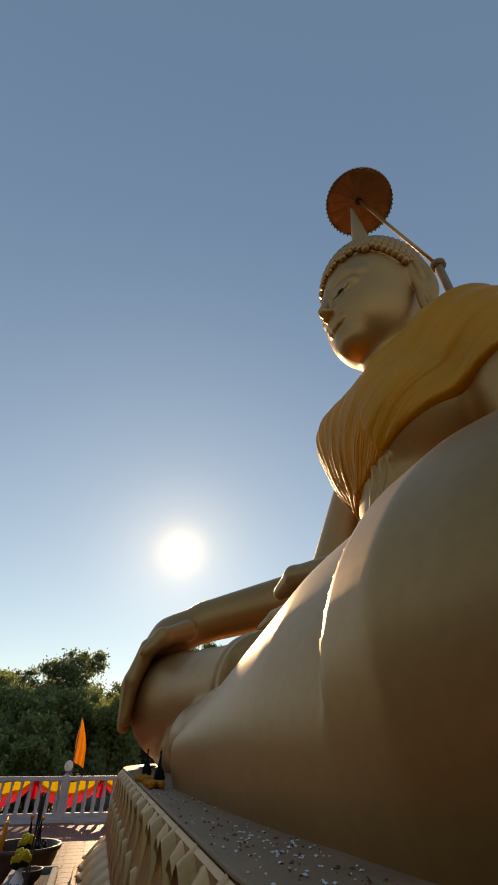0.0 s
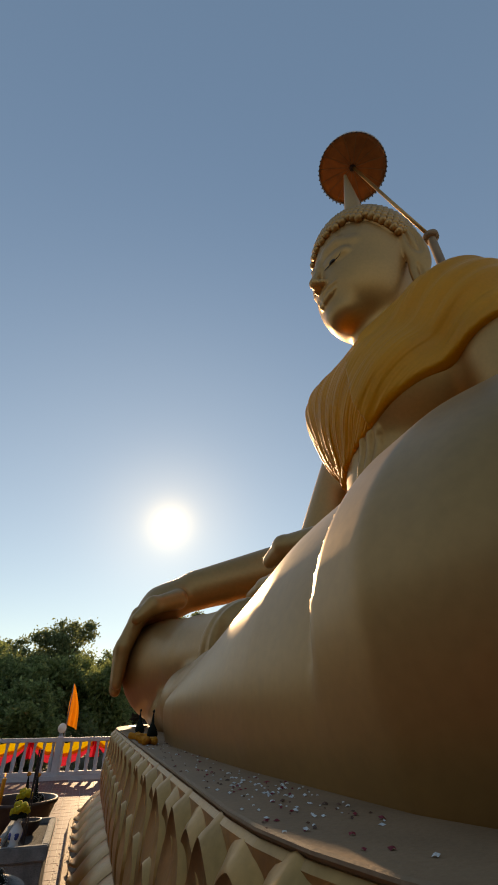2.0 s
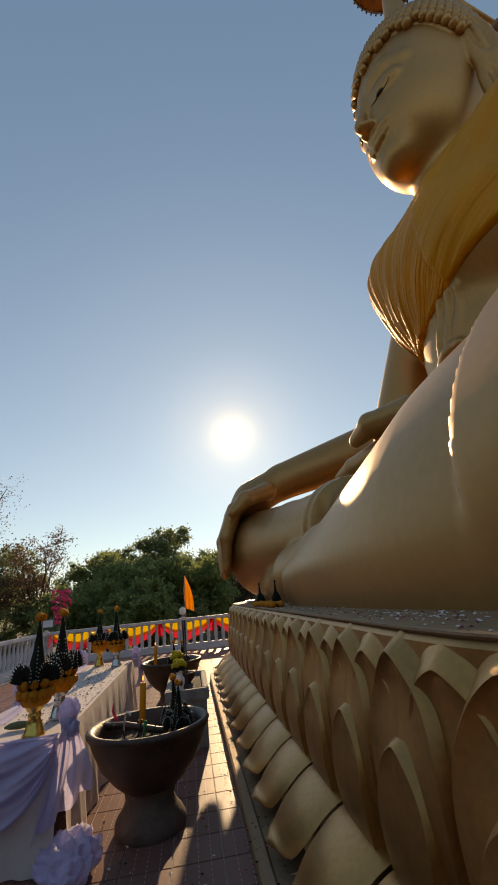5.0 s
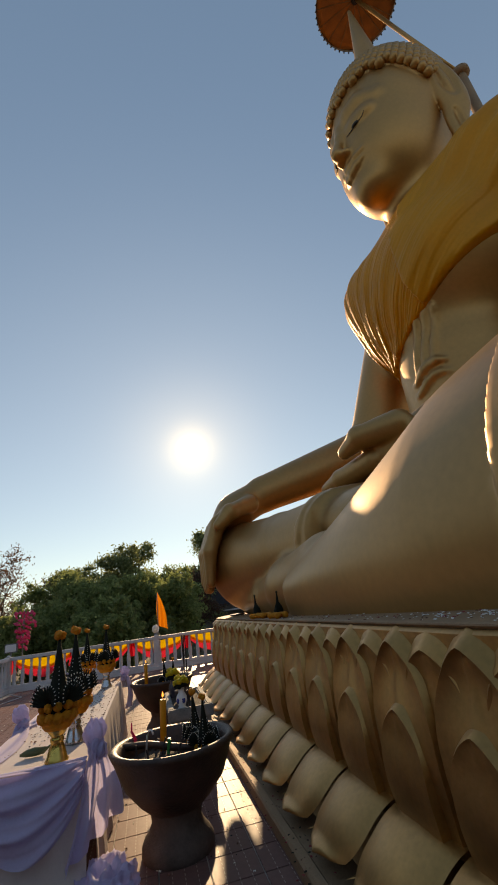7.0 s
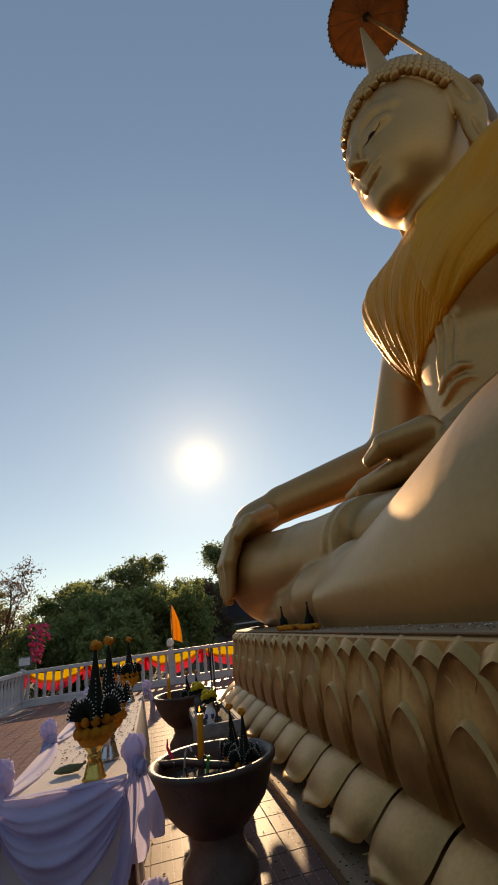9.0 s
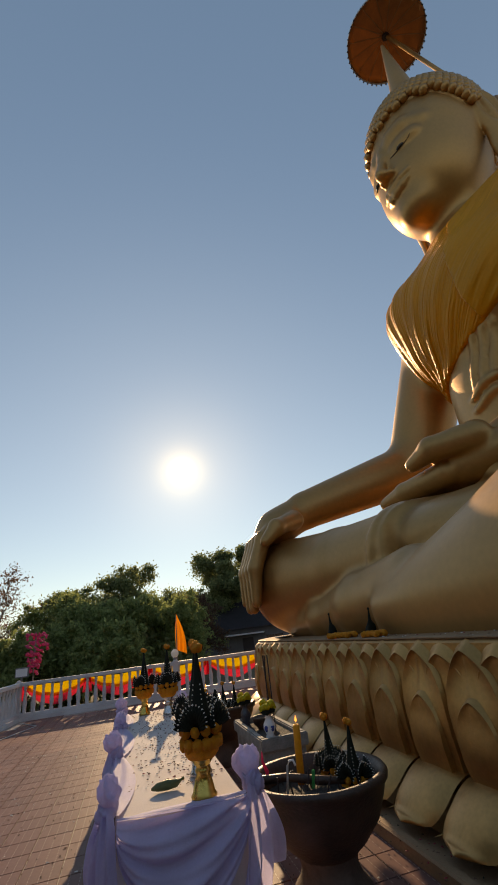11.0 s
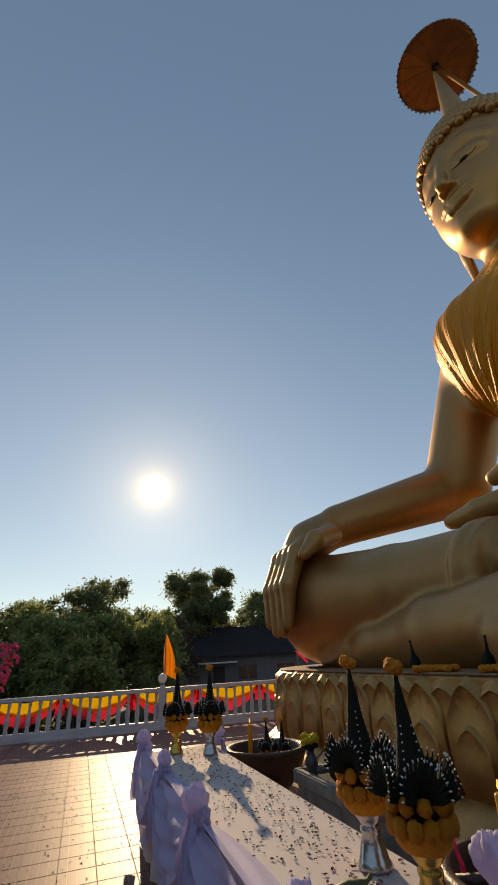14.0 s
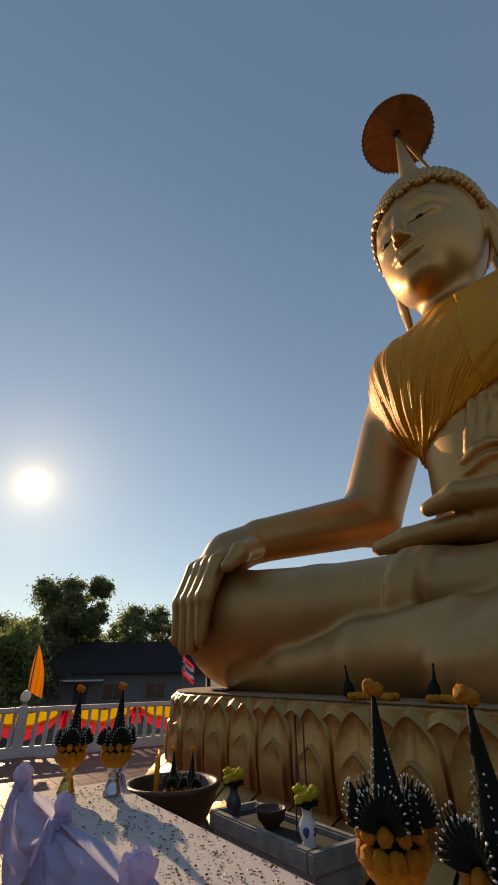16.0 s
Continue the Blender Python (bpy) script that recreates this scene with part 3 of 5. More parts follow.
# ---- the satin robe draped over the statue ----
def cloth_over(name, grow, mat, parent, label, keep, relief):
    """A cloth that follows the chest and the left arm; keep cuts it out, relief raises its folds."""
    f = Field((4.2, 2.2, 4.2), (8.4, 9.6, 9.4), 0.05)
    torso(f, grow)
    left_arm(f, grow + 0.02)
    x, y, z = np.meshgrid(*f.axes, indexing="ij", sparse=True)
    hem = (6.05 + (5.8 - y) * np.where(y < 5.8, 0.36, 0.32) - z) / 1.06
    f.d = np.maximum(np.maximum(f.d - relief(y, z), hem), np.maximum(z - 9.0, keep(y, z))).astype(np.float32)
    v, q = f.quads()
    link_mesh(name, settle(v), q, mat, parent, label, smooth=True)


def gathered(y, z):
    """Folds that gather at the waist under the bare arm."""
    ang, far = np.arctan2(z - 4.6, -(y - 8.1)), np.sqrt((z - 4.6) ** 2 + (y - 8.1) ** 2)
    fold = np.sin(ang * 52 + np.sin(far * 1.3) * 1.2) + 0.6 * np.sin(ang * 31 + 1.7 + far * 0.6)
    return 0.026 * fold * np.clip(1.35 - far / 4.0, 0.1, 1)


def hanging(y, z):
    """A few long creases running up to the shoulder."""
    run = z - 0.62 * (5.8 - y)
    return 0.026 * (np.sin(run * 6.0) + np.sin(run * 11.0 + 1.0) * np.clip((5.2 - y) / 1.5, 0, 1))


def flap_edge(y, z):
    return y - 5.76 - 0.10 * np.clip(z - 7.4, 0, 2) ** 2


def build_robe():
    robe = thing("robe", LOCAL, "golden satin robe in gathered folds over the statue's chest", "robe")
    cloth_over("chest_cloth", 0.07, SATIN, robe, "golden satin gathered into dense folds", lambda y, z: 0 * y + 0 * z - 9, gathered)
    cloth_over("shoulder_flap", 0.125, FLAPSATIN, robe, "smoother golden flap hanging from the shoulder", flap_edge, hanging)


build_robe()


# ---- ground, terrace ----
RAIL = pose(-9.9, 14.0, 0, 0, 0, 13)
TILE_SIZE = 0.33


def tile_material():
    m = material("glazed_terrace_tile", (0.24, 0.128, 0.11), 0.46, 0.0, 0.72, 1.2, 25, 0.08, 30, spec=0.05, random_value=0.07)
    n, l = m.node_tree.nodes, m.node_tree.links
    p = n["Principled BSDF"]
    base = p.inputs["Base Color"].links[0].from_socket
    geo, mp, sep = n.new("ShaderNodeNewGeometry"), n.new("ShaderNodeMapping"), n.new("ShaderNodeSeparateXYZ")
    mp.inputs["Rotation"].default_value = (0, 0, radians(-18.5))
    l.new(geo.outputs["Position"], mp.inputs["Vector"])
    l.new(mp.outputs[0], sep.inputs[0])

    def stripe(socket, period, width):
        a, b, c = n.new("ShaderNodeMath"), n.new("ShaderNodeMath"), n.new("ShaderNodeMath")
        a.operation, b.operation, c.operation = "FLOORED_MODULO", "DIVIDE", "LESS_THAN"
        a.inputs[1].default_value, b.inputs[1].default_value, c.inputs[1].default_value = period, period, width
        l.new(socket, a.inputs[0])
        l.new(a.outputs[0], b.inputs[0])
        l.new(b.outputs[0], c.inputs[0])
        return c.outputs[0]

    both = n.new("ShaderNodeMath")
    both.operation = "MULTIPLY"
    l.new(stripe(sep.outputs["X"], TILE_SIZE / 4, 0.07), both.inputs[0])
    l.new(stripe(sep.outputs["Y"], 0.055, 0.55), both.inputs[1])
    mix = n.new("ShaderNodeMixRGB")
    mix.inputs["Color2"].default_value = (0.50, 0.40, 0.35, 1)
    fade = n.new("ShaderNodeMath")
    fade.operation = "MULTIPLY"
    fade.inputs[1].default_value = 0.6
    l.new(both.outputs[0], fade.inputs[0])
    l.new(fade.outputs[0], mix.inputs["Fac"])
    l.new(base, mix.inputs["Color1"])
    l.new(mix.outputs[0], p.inputs["Base Color"])
    return m


TILE = tile_material()
GROUT = material("pale_grout", (0.50, 0.44, 0.40), 0.8, 0.0, 0.7, 6, 50, 0.3, 60)
bm = bmesh.new()
bmesh.ops.create_circle(bm, cap_ends=True, segments=64, radius=3000, matrix=Matrix.Translation((0, 0, -1.0)))
tagged(part("ground", bm, EARTH), "dry earth and grass around the terrace", "ground", kind="structure")
floor = tagged(part("floor", box(-0.35, 24, -24, 0.35, -1.1, -0.012), GROUT, m=RAIL), "terrace of glazed reddish tiles with pale joints", "floor", kind="structure")


# ---- lotus pedestal ----
def outline(offset=0.0, x0=0.75, x1=9.6, y0=-0.35, y1=12.05, r=2.3):
    """Points and outward normals along the rounded plan, from the back round the front; offset moves them outwards."""
    pts = []
    cs = [(x1 - r, y0 + r, -90, 0), (x0 + r, y0 + r, -180, -90), (x0 + r, y1 - r, 90, 180), (x1 - r, y1 - r, 0, 90)]
    order = [cs[1], cs[0], cs[3], cs[2]]
    for cx, cy, a0, a1 in order:
        for k in range(13):
            a = radians(a0 + (a1 - a0) * k / 12)
            pts.append((Vector((cx + (r + offset) * math.cos(a), cy + (r + offset) * math.sin(a))), Vector((math.cos(a), math.sin(a)))))
    return pts


def along(step):
    pts = [p for p, _ in outline()]
    nor = [n for _, n in outline()]
    pts.append(pts[0]), nor.append(nor[0])
    lengths = [(b - a).length for a, b in zip(pts, pts[1:])]
    total = sum(lengths)
    count = round(total / step)
    out = []
    for i in range(count):
        k, gone = 0, 0.0
        at = total * ((i + 1.7) % count) / count
        while gone + lengths[k] < at:
            gone += lengths[k]
            k += 1
        f = (at - gone) / max(lengths[k], 1e-6)
        out.append((pts[k].lerp(pts[k + 1], f), nor[k].lerp(nor[k + 1], f).normalized()))
    return out, total / count


def ring_solid(profile):
    """A solid ring swept round the plan: offsets outwards and heights."""
    bm = bmesh.new()
    rings = [[bm.verts.new((p.x, p.y, z)) for p, _ in outline(o)] for o, z in profile]
    n = len(rings[0])
    for a, b in zip(rings, rings[1:]):
        for i in range(n):
            bm.faces.new((a[i], a[(i + 1) % n], b[(i + 1) % n], b[i]))
    bm.faces.new(rings[0][::-1])
    bm.faces.new(rings[-1])
    bmesh.ops.recalc_face_normals(bm, faces=bm.faces)
    return bm


def sheet(fn, na, nb, thick=0.0):
    """A grid of verts fn(a, b) for a in -1..1 and b in 0..1."""
    verts = [fn(-1 + 2 * i / na, j / nb) for j in range(nb + 1) for i in range(na + 1)]
    faces = [(j * (na + 1) + i, j * (na + 1) + i + 1, (j + 1) * (na + 1) + i + 1, (j + 1) * (na + 1) + i) for j in range(nb) for i in range(na)]
    return verts, faces


def smoothstep(a, b, x):
    t = min(max((x - a) / (b - a), 0), 1)
    return t * t * (3 - 2 * t)


def joined(*sheets):
    verts, faces = [], []
    for v, f in sheets:
        faces += [tuple(i + len(verts) for i in q) for q in f]
        verts += v
    return verts, faces


def pointed(t, power=0.62):
    """Half-width of a petal towards its tip: full, rounded shoulders, then a short point."""
    return 1.0 if t <= 0 else max((1 - min(t, 1) ** 2.3) ** power * (1 - 0.25 * t ** 6), 0.004)


def hollow_petal(w, z0, z1, lift, behind, hollow, brow, n=12):
    """A moulded petal: a hollow face inside a raised rim, and outside the rim a sloping shoulder that runs back to the wall."""
    def half(b):
        return w * pointed((b - 0.48) / 0.52, 0.66) * (0.90 + 0.10 * smoothstep(0, 0.3, b))

    def rim_out(b):
        return behind(b) + lift * (0.45 + 0.55 * math.sin(min(b / 0.7, 1) * math.pi / 2)) + lift * 0.3 * smoothstep(0.72, 1.0, b)

    def face(a, b):
        b = 1 - (1 - b) ** 1.5
        q = abs(a)
        keel = 0.25 * hollow * max(0, 1 - q / 0.12) * smoothstep(0.15, 0.5, b)
        return (a * half(b), -(rim_out(b) + hollow * (1 - q ** 2.5) * (0.55 - 1.45 * smoothstep(0.35, 0.85, b)) * (1 - smoothstep(0.97, 1, b)) + keel), z0 + (z1 - z0) * b)

    def shoulder(a, b):
        t = 1 - abs(a) ** 1.5
        side = math.copysign(1, a)
        grow = 0.05 * w + 0.07 * w * smoothstep(0.5, 0.95, t)
        r = rim_out(t) + 0.010 * math.sin(min(b * 3, 1) * math.pi)
        return (side * (half(t) + grow * b * (1 - smoothstep(0.96, 1, t))), -(r * (1 - b) + (behind(t) - 0.03) * b), z0 + (z1 - z0) * t + brow * b * smoothstep(0.45, 1, t))

    return joined(sheet(face, n, 20), sheet(shoulder, 40, 4))


def upper_petal(w):
    def wall(b):
        return 0.022 + 0.04 * math.sin(min(b / 0.85, 1) * math.pi) ** 0.8

    def on_face(b):
        return wall(b * 0.62) + 0.062 - 0.030 * smoothstep(0.3, 1, b)

    return joined(hollow_petal(w * 0.47, 0.38, 1.305, 0.048, wall, 0.036, 0.075, 14), hollow_petal(w * 0.34, 0.38, 0.965, 0.034, on_face, 0.012, 0.05, 10))


def back_petal(w):
    return hollow_petal(w * 0.40, 0.72, 1.275, 0.024, lambda b: 0.02 + 0.02 * b, 0.022, 0.08, 8)


def lower_petal(w):
    def fall(a, b):
        half = w * 0.48 * (1.0 if b < 0.60 else math.sqrt(max(1 - ((b - 0.60) / 0.40) ** 2.2, 0)) * 0.96 + 0.04)
        arch = 0.035 * (1 - abs(a) ** 3) * smoothstep(0, 0.2, b)
        skew = 0.10 * w * smoothstep(0.5, 1, b)
        out = -0.08 + 0.55 * b ** 0.75 + arch
        z = 0.42 + 0.05 * math.sin(min(b * 5, 1) * math.pi / 2) - 0.40 * b ** 1.7 + 0.075 * smoothstep(0.80, 1, b) + 0.02 * (1 - a * a)
        return (a * half - skew, -out, z)

    def hook(a, b):
        half = w * 0.16 * (1 - b) + 0.004
        return (-0.36 * w + a * half - 0.16 * b, -(0.20 + 0.20 * b + 0.02 * (1 - a * a)), 0.21 - 0.07 * b)

    return joined(sheet(fall, 14, 18), sheet(hook, 4, 6))


def petal_mesh(name, data):
    me = bpy.data.meshes.new(name)
    me.from_pydata(data[0], [], data[1])
    me.materials.append(PETALGOLD)
    me.polygons.foreach_set("use_smooth", [True] * len(me.polygons))
    return me


pedestal = thing("lotus_pedestal", LOCAL, "gold-painted lotus pedestal with two rows of moulded petals", "pedestal")
part("top_slab", ring_solid([(-0.10, TOP - 0.16), (-0.02, TOP - 0.03), (-0.002, TOP - 0.014), (-0.004, TOP - 0.005), (-0.018, TOP)]), SLABGOLD, pedestal, "dusty gold top slab")
part("core", ring_solid([(0.30, 0.05), (0.24, 0.10), (0.0, 0.34), (-0.03, 0.45), (-0.02, 0.52), (0.005, 0.8), (0.016, 1.1), (0.012, TOP - 0.05), (-0.01, TOP - 0.03)]), PETALGOLD, pedestal, smooth=False)
part("plinth", ring_solid([(0.57, -0.02), (0.57, 0.085), (0.555, 0.10), (0.50, 0.10), (0.48, 0.075), (0.28, 0.08)]), SLABGOLD, pedestal, "low dusty plinth")
part("roll", ring_solid([(-0.16, 0.42), (-0.06, 0.42), (-0.03, 0.46), (-0.05, 0.505), (-0.10, 0.53), (-0.17, 0.52)]), PETALGOLD, pedestal, smooth=True)
width = along(0.62)[1]
meshes = [petal_mesh("upper_petal", upper_petal(width * 0.985)), petal_mesh("lower_petal", lower_petal(width * 0.985)), petal_mesh("back_petal", back_petal(width))]
offspots, _ = along(0.31)
for i, (p, nrm) in enumerate(offspots):
    turn = math.degrees(math.atan2(nrm.y, nrm.x)) + 90
    for me in ([meshes[0], meshes[1]] if i % 2 == 0 else [meshes[2]]):
        ob = new(me.name, me)
        ob.parent, ob.matrix_basis = pedestal, pose(p.x, p.y, 0, 0, 0, turn)

# ---- parasol above the head ----
parasol = thing("parasol", LOCAL @ pose(6.72, 6.65, 19.42, 0, 12, 0), "orange parasol with dark fringed rim on a gold pole", "parasol")


def canopy():
    bm = bmesh.new()
    seg = 48
    rings = []
    for k in range(7):
        r = 0.04 + 1.22 * k / 6
        rings.append([bm.verts.new((r * math.cos(2 * math.pi * i / seg), r * math.sin(2 * math.pi * i / seg), 0.10 - 0.22 * (k / 6) ** 1.6 - 0.025 * (k / 6) * abs(math.sin(8 * 2 * math.pi * i / seg / 2)))) for i in range(seg)])
    for a, b in zip(rings, rings[1:]):
        for i in range(seg):
            bm.faces.new((a[i], b[i], b[(i + 1) % seg], a[(i + 1) % seg]))
    bmesh.ops.solidify(bm, geom=bm.faces[:], thickness=0.02)
    return bm


PARASOLCLOTH = material("orange_parasol_cloth", (0.36, 0.13, 0.03), 0.6, 0.0, 0.6, 3, 30, 0.2, 60, through=0.12)
part("canopy", canopy(), PARASOLCLOTH, parasol, smooth=True)
for i in range(16):
    a = 2 * math.pi * i / 16
    part("rib", tube([(0.05 * math.cos(a), 0.05 * math.sin(a), 0.04), (0.65 * math.cos(a), 0.65 * math.sin(a), 0.0), (1.24 * math.cos(a), 1.24 * math.sin(a), -0.15)], 0.012, 5), SLABGOLD, parasol)
bm = bmesh.new()
add_lathe(bm, [(1.255, -0.20), (1.275, -0.20), (1.275, -0.12), (1.255, -0.12), (1.255, -0.20)], 48, closed=False)
part("rim_band", bm, RAILWHITE, parasol, "pale rim band")
for i in range(48):
    a = 2 * math.pi * i / 48
    part("tassel", tube([(1.26 * math.cos(a), 1.26 * math.sin(a), -0.19), (1.275 * math.cos(a), 1.275 * math.sin(a), -0.27), (1.27 * math.cos(a), 1.27 * math.sin(a), -0.31)], [0.012, 0.03, 0.008], 5), STICK, parasol)
part("hub", lathe([(0.10, -0.05), (0.13, 0.02), (0.05, 0.10)], 12), STICK, parasol)
pole = thing("parasol_pole", LOCAL, "gold-painted bent pole behind the statue holding up the parasol", "pole")
part("lower_pole", tube([(8.3, 5.6, 1.2), (8.25, 5.65, 8), (8.16, 5.7, 14.2)], 0.13, 12), SLABGOLD, pole, smooth=True)
part("collar", lathe([(0.16, -0.1), (0.24, -0.05), (0.24, 0.08), (0.16, 0.14)], 16, pose(8.16, 5.7, 14.2)), SLABGOLD, pole, smooth=True)
part("upper_pole", tube([(8.16, 5.7, 14.25), (7.5, 6.15, 16.7), (6.75, 6.62, 19.4)], 0.06, 10), GOLD, pole, smooth=True)


# ---- balustrade ----
def balustrade(m, length, label, posts):
    top = thing("balustrade", m, label, "railing", "terrace balustrades")
    part("top_rail", box(-0.05, length, -0.075, 0.075, 0.88, 0.98, 0.012), RAILWHITE, top)
    part("bottom_rail", box(-0.05, length, -0.07, 0.07, 0.10, 0.19, 0.01), RAILWHITE, top)
    part("kerb", box(-0.1, length, -0.13, 0.13, -0.01, 0.10, 0.01), RAILWHITE, top)
    prof = [(0.052, 0.19), (0.058, 0.24), (0.045, 0.27), (0.062, 0.38), (0.058, 0.48), (0.036, 0.66), (0.032, 0.76), (0.046, 0.80), (0.040, 0.84), (0.055, 0.88)]
    me = None
    x = 0.2
    while x < length - 0.1:
        if me is None:
            ob = part("baluster", lathe(prof, 8, closed=False), RAILWHITE, top, smooth=True)
            me = ob.data
        else:
            ob = new("baluster", me)
            ob.parent = top
        ob.matrix_basis = pose(x, 0, 0)
        x += 0.247
    for px in posts:
        part("post", box(px - 0.09, px + 0.09, -0.09, 0.09, 0.05, 1.0, 0.012), RAILWHITE, top)
        part("post_knob", lathe([(0.06, 1.0), (0.055, 1.03), (0.03, 1.045), (0.005, 1.05)], 10), RAILWHITE, top, m=pose(px, 0, 0))


balustrade(RAIL, 20, "white painted concrete balustrade hung with yellow and red swags", [0.0, 4.55, 10.2, 15.8])
balustrade(RAIL @ pose(0, 0, 0, 0, 0, -90), 22, "white painted concrete balustrade along the terrace's side", [5.6, 11.2])


def swag(x0, x1):
    m = RAIL @ pose(x0, 0.11, 0.93)
    w = x1 - x0
    top = thing("cloth_swag", m, "draped swag of yellow cloth edged with red, hung on the balustrade", "bunting", "swags along the balustrade")

    def strip(low0, low1, off):
        def fn(a, b):
            s = (a + 1) / 2
            sag = 4 * s * (1 - s)
            up = low0 * sag
            down = low1 * sag + 0.05 + 0.06 * (1 - sag)
            fold = 0.022 * math.sin(s * 34 + b * 2.0) * (0.4 + 0.6 * b)
            return (s * w, -off + fold, -(up + (down - up) * b) - 0.02 + 0.012 * math.sin(s * 21))
        return sheet(fn, 60, 8)

    v, f = strip(0.06, 0.34, 0.02)
    link_mesh("yellow_band", v, f, YELLOWCLOTH, top)
    v, f = strip(0.30, 0.56, 0.0)
    link_mesh("red_band", v, f, REDCLOTH, top)
    for x in (0.02, w - 0.02):
        def tail(a, b, x=x):
            return (x + a * (0.05 + 0.05 * b) , -0.03 + 0.02 * math.sin(a * 6), -0.02 - 0.42 * b)
        v, f = sheet(tail, 10, 6)
        link_mesh("red_tail", v, f, REDCLOTH, top)


for k in range(9):
    swag(0.12 + 1.82 * k, 0.12 + 1.82 * k + 1.78)

# flag on a pole with a globe lamp at its foot
flag = thing("flag_pole", RAIL @ pose(4.62, 0.22, 0), "orange pennant on a pole fixed to the balustrade", "flag")
part("pole", tube([(0, 0, -1.0), (0, 0, 1.2), (0.01, 0, 2.35)], [0.022, 0.02, 0.014], 8), STEEL, flag)


def pennant(a, b):
    s = (a + 1) / 2
    w = 0.42 * math.sin(min(b * 1.25 + 0.05, 1) * math.pi / 2)
    return (0.015 + (s - 0.25) * w * 0.8 + 0.05 * b, 0.03 + 0.09 * math.sin(s * 9 + b * 2) * b, 2.36 - 1.05 * b - 0.16 * s * b)


v, f = sheet(pennant, 14, 14)
link_mesh("pennant", v, f, ORANGECLOTH, flag, "hanging orange cloth")
globe = thing("globe_lamp", RAIL @ pose(4.55, 0, 1.05), "white glass globe lamp on a balustrade post", "lamp")
part("globe", add_ball(bmesh.new(), Matrix.Translation((0, 0, 0.16)) @ Matrix.Diagonal((0.12, 0.12, 0.13, 1)), 3), GLOBE, globe, smooth=True)
part("collar", lathe([(0.06, -0.01), (0.05, 0.03), (0.06, 0.06)], 12), STEEL, globe)

# ---- offering table ----
TX0, TX1, TY0, TY1, TZ = -1.82, -1.10, 3.85, 7.95, 0.75
table = thing("offering_table", LOCAL, "long table under a white cloth that hangs to the floor", "table")


def table_top():
    nx, ny = 14, 70
    verts, faces = [], []
    for j in range(ny + 1):
        for i in range(nx + 1):
            x, y = TX0 + (TX1 - TX0) * i / nx, TY0 + (TY1 - TY0) * j / ny
            verts.append((x, y, TZ + 0.004 * noise.noise(Vector((x * 3, y * 2, 0))) + 0.003 * noise.noise(Vector((x * 9, y * 5, 3)))))
    faces = [(j * (nx + 1) + i, j * (nx + 1) + i + 1, (j + 1) * (nx + 1) + i + 1, (j + 1) * (nx + 1) + i) for j in range(ny) for i in range(nx)]
    return verts, faces


def skirt(p0, p1, out, flare, folds, seed):
    p0, p1, out = Vector(p0), Vector(p1), Vector(out)

    def fn(a, b):
        s = (a + 1) / 2
        p = p0.lerp(p1, s)
        ripple = (math.sin(s * folds * 6.283 + seed) + 0.5 * math.sin(s * folds * 14.1 + 2 * seed)) * 0.022 * b
        o = flare * b + ripple + 0.012 * math.sin(math.pi * min(b * 6, 1) / 2)
        return (p.x + out.x * o, p.y + out.y * o, TZ + 0.002 - (TZ - 0.012) * b)

    return sheet(fn, max(int(folds * 10), 20), 14)


link_mesh("cloth_top", *table_top(), WHITECLOTH, table)
link_mesh("cloth_side", *skirt((TX1, TY0, 0), (TX1, TY1, 0), (1, 0, 0), 0.05, 9, 1), WHITECLOTH, table)
link_mesh("cloth_side", *skirt((TX0, TY1, 0), (TX0, TY0, 0), (-1, 0, 0), 0.04, 9, 2), WHITECLOTH, table)
link_mesh("cloth_end", *skirt((TX0, TY0, 0), (TX1, TY0, 0), (0, -1, 0), 0.05, 2, 3), WHITECLOTH, table)
link_mesh("cloth_end", *skirt((TX1, TY1, 0), (TX0, TY1, 0), (0, 1, 0), 0.05, 2, 4), WHITECLOTH, table)
part("board", box(TX0 + 0.01, TX1 - 0.01, TY0 + 0.01, TY1 - 0.01, TZ - 0.04, TZ - 0.012), STICK, table)
for lx in (TX0 + 0.06, TX1 - 0.06):
    for ly in (TY0 + 0.08, (TY0 + TY1) / 2, TY1 - 0.08):
        part("leg", box(lx - 0.02, lx + 0.02, ly - 0.02, ly + 0.02, 0, TZ - 0.035), STEEL, table)

drape = thing("table_drape", LOCAL, "lilac chiffon drape knotted along the table's edge", "drape")


def chiffon(p0, p1, out, sag, drop, seed):
    """A length of thin cloth hung between two knots, its folds gathering towards them."""
    p0, p1, out = Vector(p0), Vector(p1), Vector(out)

    def fn(a, b):
        s = (a + 1) / 2
        p = p0.lerp(p1, s)
        mid = 4 * s * (1 - s)
        gather = 0.25 + 0.75 * mid ** 0.6
        z = TZ + 0.03 - 0.02 * mid - (sag * mid + drop * gather) * b
        fold = 0.03 * math.sin(b * 16 + 3 * math.sin(s * 3 + seed)) * gather + 0.012 * math.sin(b * 37 + s * 9 + seed)
        o = 0.05 + 0.05 * math.sin(math.pi * b) + fold + 0.05 * b
        return (p.x + out.x * o, p.y + out.y * o, z)

    v, f = sheet(fn, 48, 44)

    def lap(a, b):
        s = (a + 1) / 2
        p = p0.lerp(p1, s)
        mid = 4 * s * (1 - s)
        o = 0.055 - 0.16 * b * (0.4 + 0.6 * mid)
        return (p.x + out.x * o, p.y + out.y * o, TZ + 0.03 - 0.02 * mid + 0.012 * math.sin(b * 9 + s * 4) * (1 - b) + 0.008 - 0.012 * b)

    link_mesh("swag", *joined((v, f), sheet(lap, 48, 8)), LILAC, drape)


